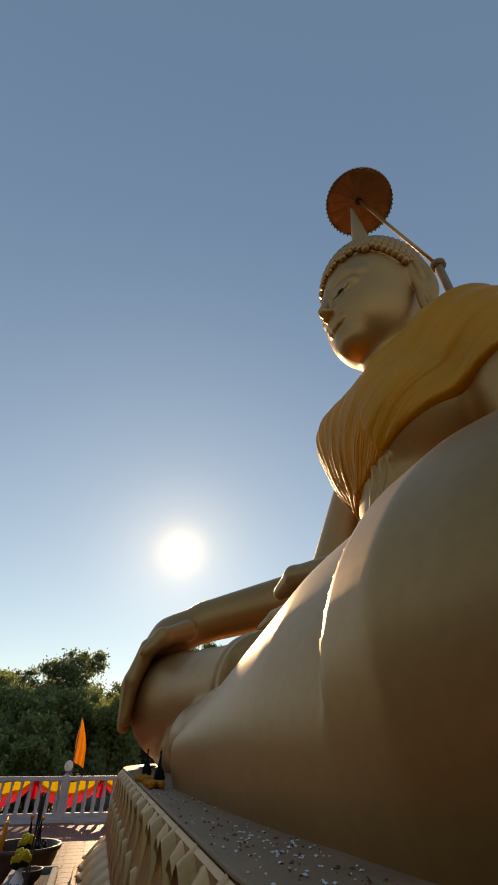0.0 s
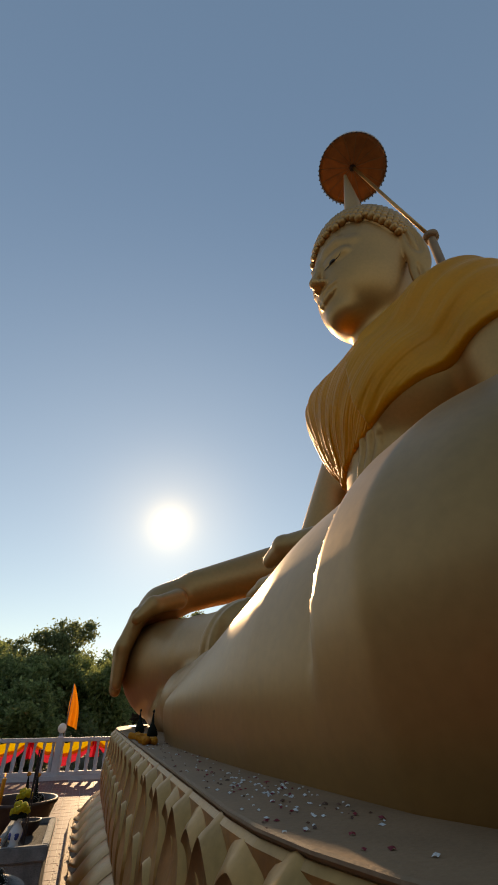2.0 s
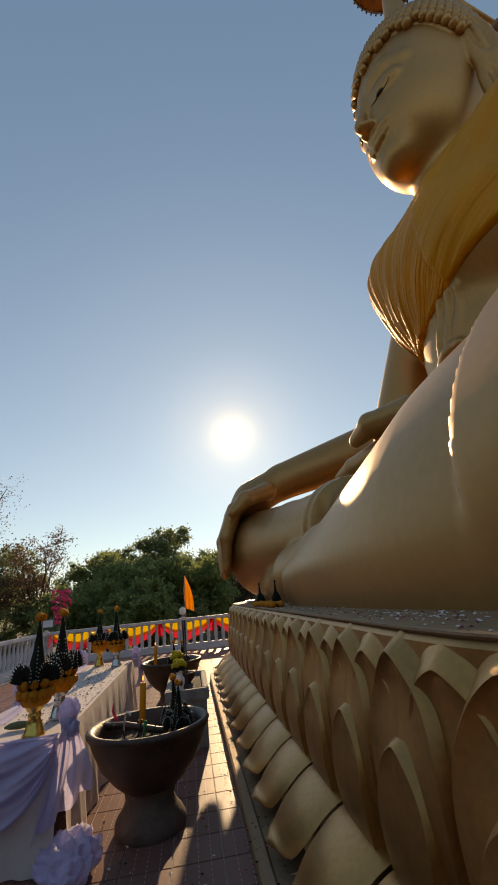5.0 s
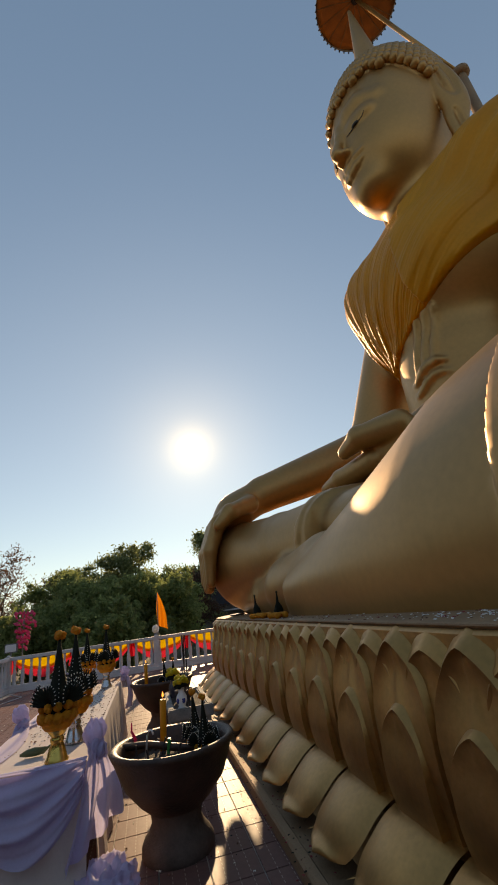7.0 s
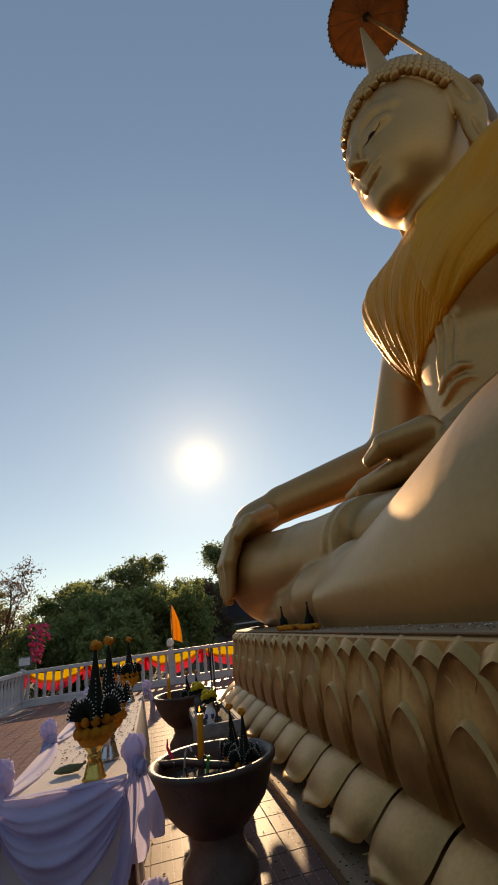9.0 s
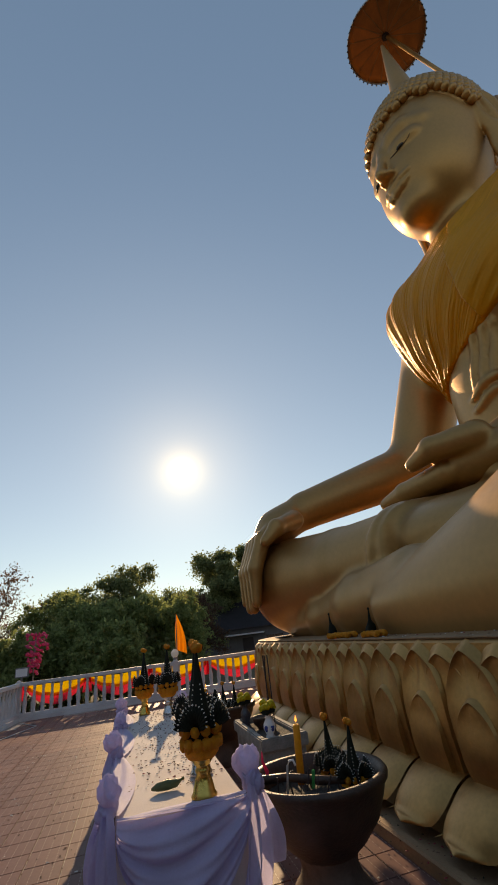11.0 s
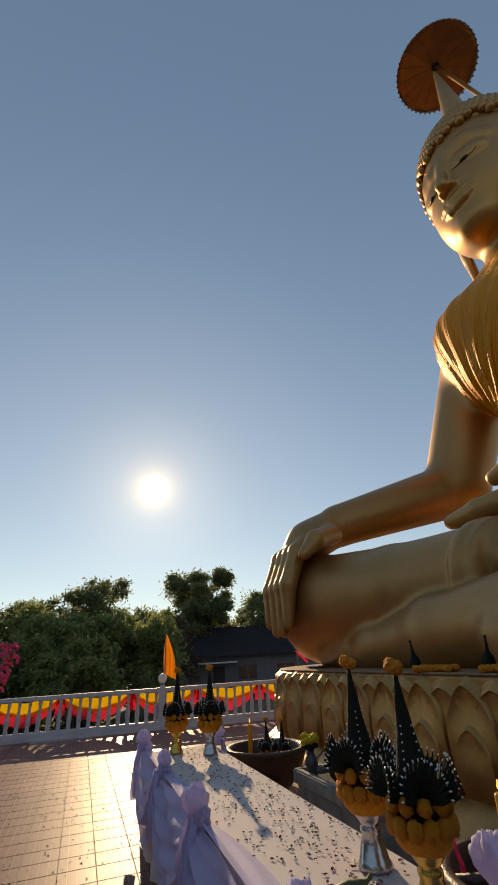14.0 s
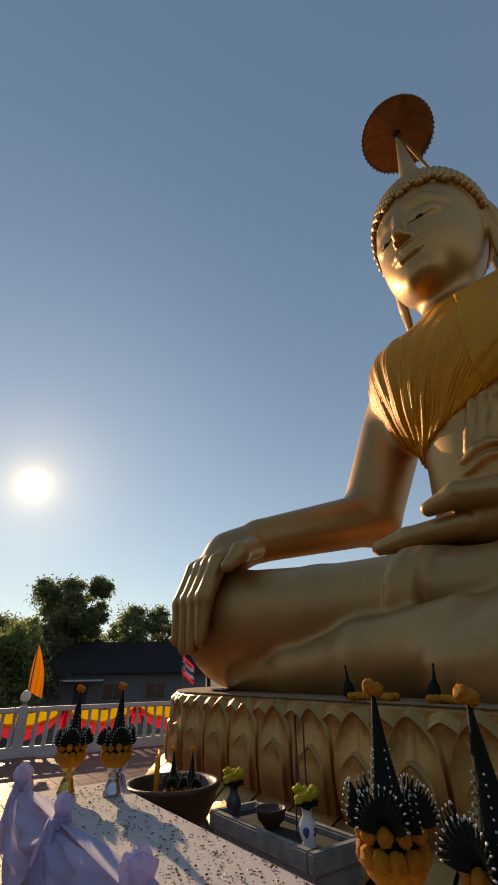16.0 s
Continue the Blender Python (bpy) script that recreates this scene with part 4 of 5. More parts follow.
def bow(x, y, out, size, seed):
    """A knot with a puffed loop above and tails below."""
    rnd = random.Random(seed)
    out = Vector(out)
    side = Vector((-out.y, out.x, 0))
    bm = bmesh.new()
    base = Vector((x, y, TZ + 0.015)) + out * 0.045
    for lean, tall, wide, up in ((rnd.uniform(-25, 25), 0.095, 0.085, 0.06), (rnd.uniform(40, 70), 0.06, 0.075, 0.025), (rnd.uniform(-70, -40), 0.06, 0.07, 0.02)):
        first = len(bm.verts)
        turn = pose(0, 0, 0, rnd.uniform(-20, 20), lean, rnd.uniform(0, 180))
        add_ball(bm, Matrix(), 4)
        bm.verts.ensure_lookup_table()
        for v in bm.verts[first:]:
            a = math.atan2(v.co.y, v.co.x)
            crease = 1 - 0.20 * abs(math.sin(a * 2.5 + 2.0 * v.co.z + seed)) - 0.22 * abs(noise.noise(v.co * 2.2 + Vector((seed, lean, 0))))
            pinch = 0.45 + 0.55 * smoothstep(-1, 0.1, v.co.z)
            q = Vector((v.co.x * wide * crease * pinch, v.co.y * wide * 0.75 * crease * pinch, (v.co.z + 0.5) * tall * crease)) * size
            v.co = base + turn @ q + Vector((0, 0, up * size))
    part("knot", bm, LILAC, drape, smooth=True)

    def tail(a, b):
        spread = (0.035 + 0.13 * b ** 0.8) * size
        fold = 0.03 * math.sin(a * 9 + seed) * (0.3 + b) + 0.015 * math.sin(a * 17 + b * 5)
        o = 0.10 + 0.04 * math.sin(b * 3) + fold
        p = base + side * (a * spread + 0.03 * b * math.sin(seed)) + out * (o - 0.05)
        return (p.x, p.y, TZ + 0.06 - (0.40 + 0.08 * a * math.sin(seed)) * b * size)

    link_mesh("tail", *sheet(tail, 30, 14), LILAC, drape)


left, near, right = (-1, 0, 0), (0, -1, 0), (1, 0, 0)
for ya, yb, sd in ((3.92, 5.35, 1), (5.35, 6.75, 2), (6.75, 7.95, 3)):
    chiffon((TX0, yb, 0), (TX0, ya, 0), left, 0.10, 0.52, sd)
chiffon((TX0, TY0, 0), (TX1, TY0, 0), near, 0.10, 0.36, 4)
for x, y, o, sz, sd in ((TX0, 3.98, (-0.7, -0.7, 0), 1.15, 1), (TX0, 5.38, left, 1.15, 2), (TX0, 6.76, left, 1.0, 3), (TX0, 7.98, left, 1.1, 4), (TX1, 3.92, (0.6, -0.8, 0), 1.25, 5), (TX1, 7.9, right, 1.0, 6)):
    bow(x, y, Vector(o).normalized(), sz, sd)

# a bundle of the same cloth fallen on the floor
bm = bmesh.new()
add_ball(bm, Matrix.Translation((0, 0, 0.10)) @ Matrix.Diagonal((0.20, 0.26, 0.13, 1)), 5)
for v in bm.verts:
    k = 1.3 * abs(noise.noise(v.co * 9.0)) + 0.6 * abs(noise.noise(v.co * 21.0))
    v.co = Vector((v.co.x * (1.1 - 0.4 * k), v.co.y * (1.1 - 0.4 * k), max(v.co.z * (1.15 - 0.55 * k), 0.004)))
tagged(part("fallen_cloth", bm, LILAC, m=LOCAL @ pose(-0.98, 3.72, 0), smooth=True), "crumpled lilac cloth bundle lying on the tiles", "cloth")


# ---- offerings: leaf cones with marigolds on metal vases ----
def leaf_fan(r, z, count):
    """A peacock fan of thin rolled leaves with white buds on their tips: leaves and buds apart."""
    leaves, buds = bmesh.new(), bmesh.new()
    for row in range(2):
        for i in range(count - 3 * row):
            s = (i / (count - 3 * row - 1) - 0.5) * 2
            a = s * radians(98)
            size = 1.0 - 0.38 * row
            foot = Vector((r * 0.85, 0.25 * r * s, z))
            tip = Vector((r * 1.02 + 0.045 * size + 0.035 * abs(s) - 0.02 * row, math.sin(a) * 0.088 * size, z + 0.035 + math.cos(a) * 0.10 * size))
            add_tube(leaves, [foot, foot.lerp(tip, 0.6) + Vector((0.012, 0, 0)), tip], [0.016, 0.0125, 0.002], 5)
            bmesh.ops.create_icosphere(buds, subdivisions=1, radius=0.0036, matrix=Matrix.Translation(tip) @ pose(0, 0, 0, -math.degrees(a), 0, 0) @ Matrix.Diagonal((1, 1, 2.0, 1)))
    return leaves, buds


def offering(metal, m, label, vase_label, scale=1.0, foot=True, group="leaf cone offerings"):
    top = thing("flower_offering", m, label, "offering", group)
    z = 0.0
    if foot:
        prof = [(0.075, 0.0), (0.078, 0.012), (0.066, 0.03), (0.052, 0.085), (0.040, 0.115), (0.046, 0.125), (0.046, 0.14), (0.038, 0.15), (0.050, 0.165), (0.075, 0.20), (0.088, 0.26), (0.096, 0.275), (0.09, 0.285)]
        part("vase", lathe(prof, 24), metal, top, vase_label, smooth=True)
        z = 0.27
    part("cone", lathe([(0.085, z), (0.09, z + 0.08), (0.062, z + 0.17), (0.036, z + 0.30), (0.017, z + 0.43), (0.006, z + 0.52)], 14), DARKLEAF, top, "rolled dark banana leaf", smooth=True)
    for k in range(5):
        leaves, buds = leaf_fan(0.085, z + 0.085, 15)
        fan = part("leaf_fan", leaves, DARKLEAF, top, m=pose(0, 0, 0, 0, 0, 72 * k + 20), smooth=True)
        part("white_buds", buds, PEARL, fan)["kind"] = "stuff"
    line = bmesh.new()
    for k in range(5):
        for j in range(9):
            a = radians(72 * k + 56)
            zz = z + 0.10 + 0.027 * j
            rr = np.interp(zz - z, [0.08, 0.17, 0.30, 0.43], [0.092, 0.064, 0.038, 0.02]) + 0.002
            bmesh.ops.create_icosphere(line, subdivisions=1, radius=0.0042, matrix=Matrix.Translation((rr * math.cos(a), rr * math.sin(a), zz)))
    part("bud_line", line, PEARL, top)["kind"] = "stuff"
    part("petal_skirt", lathe([(0.082, z - 0.075), (0.104, z - 0.05), (0.108, z - 0.01), (0.09, z + 0.02)], 24, closed=False, wobble=0.03), MARIGOLD, top, smooth=True)
    flower = None
    for k in range(22):
        row = 0 if k < 12 else 1
        n = 12 if row == 0 else 10
        a = 2 * math.pi * (k + 0.5 * row) / n
        rr, zz, sz = ((0.108, z + 0.005, 0.034), (0.108, z + 0.072, 0.031))[row]
        if flower is None:
            ob = part("marigold", add_ball(bmesh.new(), Matrix.Diagonal((1.0, 0.75, 1.0, 1)), 3, 0.28), MARIGOLD, top, smooth=True)
            flower = ob.data
        else:
            ob = new("marigold", flower)
            ob.parent = top
        ob.matrix_basis = pose(rr * math.cos(a), rr * math.sin(a), zz, 0, 25 * math.sin(k * 5), math.degrees(a) + 90) @ Matrix.Diagonal((sz * (1 + 0.15 * math.sin(k * 7)), sz * 1.1, sz * (1.05 if row == 0 else 1), 1))
    for k in range(3):
        ob = new("marigold", flower)
        ob.parent, ob.matrix_basis = top, pose(0.016 * math.cos(k * 2.1), 0.016 * math.sin(k * 2.1), z + 0.525 + 0.012 * (k % 2), 20 * k, 0, 50 * k) @ Matrix.Diagonal((0.03, 0.032, 0.03, 1))
    top.scale = (scale, scale, scale)
    return top


GOLDVASE, SILVERVASE = "marigold and banana-leaf cone offering on a brass vase", "marigold and banana-leaf cone offering on a silvery vase"
offering(BRASS, LOCAL @ pose(-1.32, 3.98, TZ + 0.004, 0, 0, 10), GOLDVASE, "polished brass vase", 1.02)
offering(SILVER, LOCAL @ pose(-1.27, 4.45, TZ + 0.004, 0, 0, 47), SILVERVASE, "silvery vase", 1.04)
offering(BRASS, LOCAL @ pose(-1.57, 7.72, TZ + 0.004, 0, 0, 80), GOLDVASE, "polished brass vase", 0.98)
offering(SILVER, LOCAL @ pose(-1.27, 7.42, TZ + 0.004, 0, 0, 25), SILVERVASE, "silvery vase", 1.0)

# a green pod left on the cloth
bm = tube([(0, 0, 0.03), (0.04, 0.01, 0.032), (0.10, 0.0, 0.034), (0.16, -0.01, 0.034), (0.19, -0.012, 0.045), (0.21, -0.012, 0.055)], [0.008, 0.024, 0.03, 0.024, 0.008, 0.01], 10)
tagged(part("green_pod", bm, material("dull_green_skin", (0.12, 0.15, 0.06), 0.5, 0.0, 0.7, 12, 60, 0.2, 60), m=LOCAL @ pose(-1.62, 4.24, TZ, 0, 0, 10), smooth=True), "dull green pod lying on the white tablecloth", "fruit")


# ---- clay pots ----
FOOTCLAY = material("unglazed_clay", (0.15, 0.10, 0.08), 0.8, 0.0, 0.5, 9, 50, 0.5, 60)


def clay_pot(m, label):
    top = thing("clay_pot", m, label, "pot", "footed clay incense pots")
    outer = [(0.255, 0.0), (0.265, 0.02), (0.262, 0.07), (0.245, 0.105), (0.205, 0.15), (0.182, 0.20), (0.19, 0.245), (0.20, 0.27), (0.275, 0.33), (0.372, 0.44), (0.425, 0.56), (0.45, 0.63), (0.475, 0.655), (0.482, 0.68), (0.465, 0.70), (0.43, 0.695), (0.405, 0.655), (0.39, 0.61), (0.38, 0.58)]
    part("body", lathe(outer[7:], 48, closed=False, wobble=0.006), CLAY, top, smooth=True)
    part("foot", lathe(outer[:8], 48, closed=False, wobble=0.008), FOOTCLAY, top, "paler unglazed foot", smooth=True)
    part("ash_bed", lathe([(0.385, 0.575), (0.25, 0.59), (0.1, 0.60), (0.001, 0.605)], 32, closed=False, wobble=0.02), ASH, top, "grey ash and sand", smooth=True)
    return top


clay_pot(LOCAL @ pose(-0.51, 4.2, 0), "dark footed clay pot full of ash beside the pedestal")
clay_pot(LOCAL @ pose(-0.48, 7.85, 0), "dark footed clay pot behind the offering table")


def candle(m, height, radius, tilt=0):
    top = thing("candle", m @ pose(0, 0, 0, tilt, tilt * 0.6, 0), "thick yellow wax candle burning in the ash", "candle", "yellow candles")
    part("wax", lathe([(radius, -0.05), (radius, height - 0.01), (radius * 0.85, height), (radius * 0.3, height - 0.008)], 16), WAX, top, smooth=True)
    part("wick", tube([(0, 0, height - 0.01), (0.002, 0, height + 0.02)], 0.002, 5), STICK, top)
    flame = bpy.data.materials.new("flame")
    flame.use_nodes = True
    fp = flame.node_tree.nodes["Principled BSDF"]
    fp.inputs["Base Color"].default_value = (0.9, 0.3, 0.05, 1)
    fp.inputs["Emission Color"].default_value, fp.inputs["Emission Strength"].default_value = (1.0, 0.36, 0.08, 1), 1.6
    part("flame", lathe([(0.001, height + 0.012), (0.009, height + 0.026), (0.006, height + 0.042), (0.001, height + 0.058)], 8), flame, top, smooth=True)


candle(LOCAL @ pose(-0.58, 4.35, 0.60), 0.36, 0.026, 3)
candle(LOCAL @ pose(-0.72, 7.72, 0.60), 0.34, 0.026, 0)
small = "small banana-leaf cone with marigolds standing in the clay pot"
for x, y, r, sc in ((-0.30, 4.42, 10, 0.72), (-0.27, 4.13, 50, 0.72), (-0.42, 7.95, 0, 0.7), (-0.30, 7.80, 35, 0.7)):
    offering(BRASS, LOCAL @ pose(x, y, 0.585, 4, -4, r), small, "", sc, foot=False, group="small leaf cones in the pots")

# burnt stubs, a bent cane and bright scraps in the near pot
rnd = random.Random(8)
for k in range(26):
    a, r = rnd.uniform(0, 6.28), 0.32 * math.sqrt(rnd.random())
    h = rnd.uniform(0.04, 0.16)
    m = LOCAL @ pose(-0.51 + r * math.cos(a), 4.2 + r * math.sin(a), 0.575, rnd.uniform(-25, 25), rnd.uniform(-25, 25), 0)
    tagged(part("incense_stub", tube([(0, 0, 0), (0, 0, h)], rnd.choice((0.003, 0.006, 0.009)), 6), rnd.choice((STICK, STICK, ASH, CLAY)), m=m), "burnt incense stub standing in the ash", "incense", "burnt stubs in the near pot")
tagged(part("bent_cane", tube([(0, 0, 0), (0.0, 0.0, 0.16), (0.012, 0, 0.19), (0.04, 0, 0.20), (0.06, 0, 0.17)], 0.008, 8), PORCELAIN, m=LOCAL @ pose(-0.72, 4.25, 0.59, 0, 8, -40), smooth=True), "pale bent rod stuck in the ash", "rod")
tagged(part("charred_branch", tube([(-0.36, 0.18, 0.66), (-0.15, 0.08, 0.67), (0.05, -0.02, 0.64), (0.2, -0.1, 0.63)], [0.03, 0.025, 0.028, 0.02], 8), CLAY, m=LOCAL @ pose(-0.55, 4.22, 0), smooth=True), "charred brown branch lying across the clay pot", "branch")
tagged(part("green_lighter", box(-0.012, 0.012, -0.007, 0.007, 0, 0.11, 0.004), material("green_plastic", (0.05, 0.45, 0.12), 0.3), m=LOCAL @ pose(-0.55, 4.20, 0.60, 8, 5, 20)), "small bright green plastic tube in the ash", "scrap")
tagged(part("pink_ribbon", tube([(0, 0, 0), (0.01, 0, 0.07), (-0.01, 0, 0.14), (0.0, 0.01, 0.2)], [0.008, 0.014, 0.010, 0.004], 6), PINK, m=LOCAL @ pose(-0.80, 4.45, 0.62, 10, -8, 0)), "pink ribbon tied to a stick in the pot", "ribbon")

# ---- cement incense trough with vases ----
trough = thing("incense_trough", LOCAL, "grey cement incense trough filled with ash and stubs", "trough")
bm = bmesh.new()
add_box(bm, -0.45, 0.0, 5.82, 7.10, 0.0, 0.50, 0.01)
part("body", bm, CEMENT, trough)
for n, b in enumerate(((-0.48, 0.03, 5.79, 5.86, 0.48, 0.60), (-0.48, 0.03, 7.06, 7.13, 0.48, 0.60), (-0.48, -0.41, 5.86, 7.06, 0.48, 0.60), (-0.04, 0.03, 5.86, 7.06, 0.48, 0.60))):
    part("rim", box(*b, 0.012), CEMENT, trough)
part("ash_bed", box(-0.42, -0.03, 5.85, 7.07, 0.49, 0.555, 0.01), ASH, trough, "dark ash")


def flower_vase(m, mat, label):
    top = thing("flower_vase", m, label, "vase", "flower vases in the trough")
    part("vase", lathe([(0.045, 0.0), (0.05, 0.02), (0.04, 0.04), (0.065, 0.10), (0.06, 0.14), (0.036, 0.18), (0.034, 0.21), (0.05, 0.235), (0.044, 0.23)], 20), mat, top, smooth=True)
    if mat is PORCELAIN:
        for k in range(5):
            a = 1.256 * k
            part("blue_motif", add_ball(bmesh.new(), pose(0.057 * math.cos(a), 0.057 * math.sin(a), 0.10, 0, 0, math.degrees(a)) @ Matrix.Diagonal((0.012, 0.022, 0.028, 1)), 2, 0.4), BLUEGLAZE, top, smooth=True)
    part("leaves", add_ball(bmesh.new(), Matrix.Translation((0, 0, 0.255)) @ Matrix.Diagonal((0.075, 0.075, 0.03, 1)), 3, 0.6), DARKLEAF, top, smooth=True)
    rnd = random.Random(3)
    for k in range(6):
        a = k * 1.05
        part("bloom", add_ball(bmesh.new(), Matrix.Translation((0.055 * math.cos(a), 0.055 * math.sin(a), 0.285 + 0.02 * (k % 3))) @ Matrix.Diagonal((0.042, 0.042, 0.036, 1)), 3, 0.35), YELLOWFLOWER, top, smooth=True)


flower_vase(LOCAL @ pose(-0.31, 6.03, 0.55), PORCELAIN, "blue and white porcelain vase of yellow flowers")
flower_vase(LOCAL @ pose(-0.36, 6.92, 0.55), material("dark_glazed_ceramic", (0.06, 0.06, 0.08), 0.2, 0, 0.6), "dark glazed vase of yellow flowers")
burner = thing("incense_burner", LOCAL @ pose(-0.24, 6.55, 0.55), "round dark incense burner standing in the trough", "burner")
part("bowl", lathe([(0.06, 0.0), (0.07, 0.02), (0.11, 0.06), (0.12, 0.11), (0.13, 0.13), (0.115, 0.13), (0.1, 0.10), (0.001, 0.09)], 24, closed=False), CLAY, burner, smooth=True)
for k, (x, y, t) in enumerate(((-0.26, 6.22, 2), (-0.24, 6.17, -1), (-0.22, 6.12, 0))):
    tagged(part("incense_stick", tube([(0, 0, 0), (0, 0, 0.80)], 0.0075, 6), STICK, m=LOCAL @ pose(x, y, 0.54, t, t, 0)), "tall dark incense stick standing in the ash", "incense", "tall incense sticks")

# ---- on the pedestal ----
for x, y, t in ((0.86, 6.58, -4), (0.90, 5.62, 10)):
    cone = thing("leaf_bud", LOCAL @ pose(x, y, TOP, 0, 0, 0) @ pose(0, 0, 0, t, 0, 0), "small dark folded-leaf bud on the pedestal", "offering", "leaf buds on the pedestal")
    part("bud", lathe([(0.02, 0.0), (0.045, 0.035), (0.055, 0.08), (0.042, 0.13), (0.016, 0.18), (0.007, 0.28), (0.013, 0.30), (0.003, 0.315)], 14, wobble=0.3), DARKLEAF, cone, smooth=True)


def garland(m, length, label):
    top = thing("marigold_garland", m, label, "garland", "garlands on the pedestal")
    flower = None
    n = int(length / 0.045)
    for k in range(n):
        for row in range(2):
            if flower is None:
                ob = part("marigold", add_ball(bmesh.new(), Matrix(), 3, 0.3), MARIGOLD, top, smooth=True)
                flower = ob.data
            else:
                ob = new("marigold", flower)
                ob.parent = top
            ob.matrix_basis = pose(0.05 * math.sin(k * 0.5 + row) + 0.06 * row, k * 0.045, 0.032, k * 40, row * 60, k * 25) @ Matrix.Diagonal((0.034, 0.032, 0.034, 1))


garland(LOCAL @ pose(0.80, 6.02, TOP), 0.50, "orange marigold garland laid on the pedestal's edge")
garland(LOCAL @ pose(0.80, 5.32, TOP, 0, 0, 4), 0.34, "orange marigold garland laid beside a leaf bud")
tray = thing("metal_tray", LOCAL @ pose(1.15, 9.55, TOP), "small shiny metal tray on the pedestal's far corner", "tray")
part("dish", lathe([(0.10, 0.0), (0.17, 0.02), (0.18, 0.035), (0.16, 0.03), (0.001, 0.012)], 24, closed=False), SILVER, tray, smooth=True)


# ---- scattered petals and rice ----
def scatter(name, mats, count, place, size, seed, label, category):
    rnd = random.Random(seed)
    verts, faces, slots = [], [], []
    for _ in range(count):
        x, y, z = place(rnd)
        a, s, lift = rnd.uniform(0, 6.28), size * rnd.uniform(0.5, 1.4), rnd.uniform(0.002, 0.006)
        n = len(verts)
        for k in range(6):
            b = a + k * math.pi / 3
            q = s * (1.0 if k % 3 else 0.55)
            verts.append((x + q * math.cos(b), y + q * math.sin(b) , z + 0.001 + (lift if k % 2 else 0)))
        verts.append((x, y, z + lift + s * 0.35))
        for k in range(6):
            faces.append((n + k, n + (k + 1) % 6, n + 6))
            slots.append(rnd.randrange(len(mats)))
    ob = link_mesh(name, verts, faces, mats, smooth=False, m=LOCAL)
    ob.data.polygons.foreach_set("material_index", [slots[i - i % 6] for i in range(len(slots))])
    tagged(ob, label, category, kind="stuff")


DRYPETAL = material("dry_brown_petal", (0.20, 0.09, 0.05), 0.8, 0, 0.5, 30, 90, 0.2)
REDPETAL = material("red_petal", (0.35, 0.02, 0.03), 0.7, 0, 0.5, 30, 90, 0.2)
RICE = material("white_grain", (0.75, 0.73, 0.68), 0.6, 0, 0.9)
scatter("table_petals", [DRYPETAL, DRYPETAL, DRYPETAL, REDPETAL, RICE], 700, lambda r: (min(max(r.gauss(-1.42, 0.19), TX0 + 0.06), TX1 - 0.03), r.uniform(4.3, 7.9), TZ + 0.004), 0.0095, 5, "dry petals scattered over the tablecloth", "petals")
scatter("slab_petals", [DRYPETAL, DRYPETAL, REDPETAL, RICE, RICE], 190, lambda r: (r.uniform(0.78, 1.25), 1.5 + 4.2 * r.random() ** 1.3, TOP), 0.011, 6, "rice grains and dry petals on the pedestal's slab", "petals")
scatter("slab_grains", [RICE, RICE, RICE, REDPETAL], 75, lambda r: (min(max(r.gauss(1.02, 0.10), 0.80), 1.24), r.gauss(2.25, 0.42), TOP), 0.010, 9, "a spill of rice grains on the slab", "petals")
scatter("floor_petals", [DRYPETAL, DRYPETAL, DARKLEAF, RICE], 1500, lambda r: (r.uniform(-5.2, 0.0), r.uniform(2.5, 12.5), 0.001), 0.011, 7, "dry petals and leaf scraps on the tiles", "petals")
scatter("plinth_petals", [DRYPETAL, REDPETAL, DARKLEAF], 260, lambda r: (r.uniform(0.08, 0.35), r.uniform(2.0, 8.5), 0.095), 0.011, 12, "dry petals on the plinth's ledge", "petals")


# ---- trees ----
def crown_leaves(clumps, count, size, seed):
    """Many small leaves in uneven clumps."""
    rg = np.random.default_rng(seed)
    c = np.array([k[:3] for k in clumps])
    r = np.array([k[3] for k in clumps])
    pick = rg.choice(len(c), count, p=r ** 2 / (r ** 2).sum())
    d = rg.normal(size=(count, 3))
    d /= np.linalg.norm(d, axis=1)[:, None]
    p = c[pick] + d * (r[pick] * np.abs(rg.normal(0.62, 0.36, count)))[:, None] * np.array((1, 1, 0.8))
    a = rg.normal(size=(count, 3))
    a /= np.linalg.norm(a, axis=1)[:, None]
    b = np.cross(a, rg.normal(size=(count, 3)))
    b /= np.linalg.norm(b, axis=1)[:, None]
    s = (size * rg.uniform(0.6, 1.4, count))[:, None]
    quad = np.stack([p - a * s, p + b * s * 0.45, p + a * s, p - b * s * 0.45], 1).reshape(-1, 3)
    return quad, np.arange(count * 4).reshape(-1, 4)


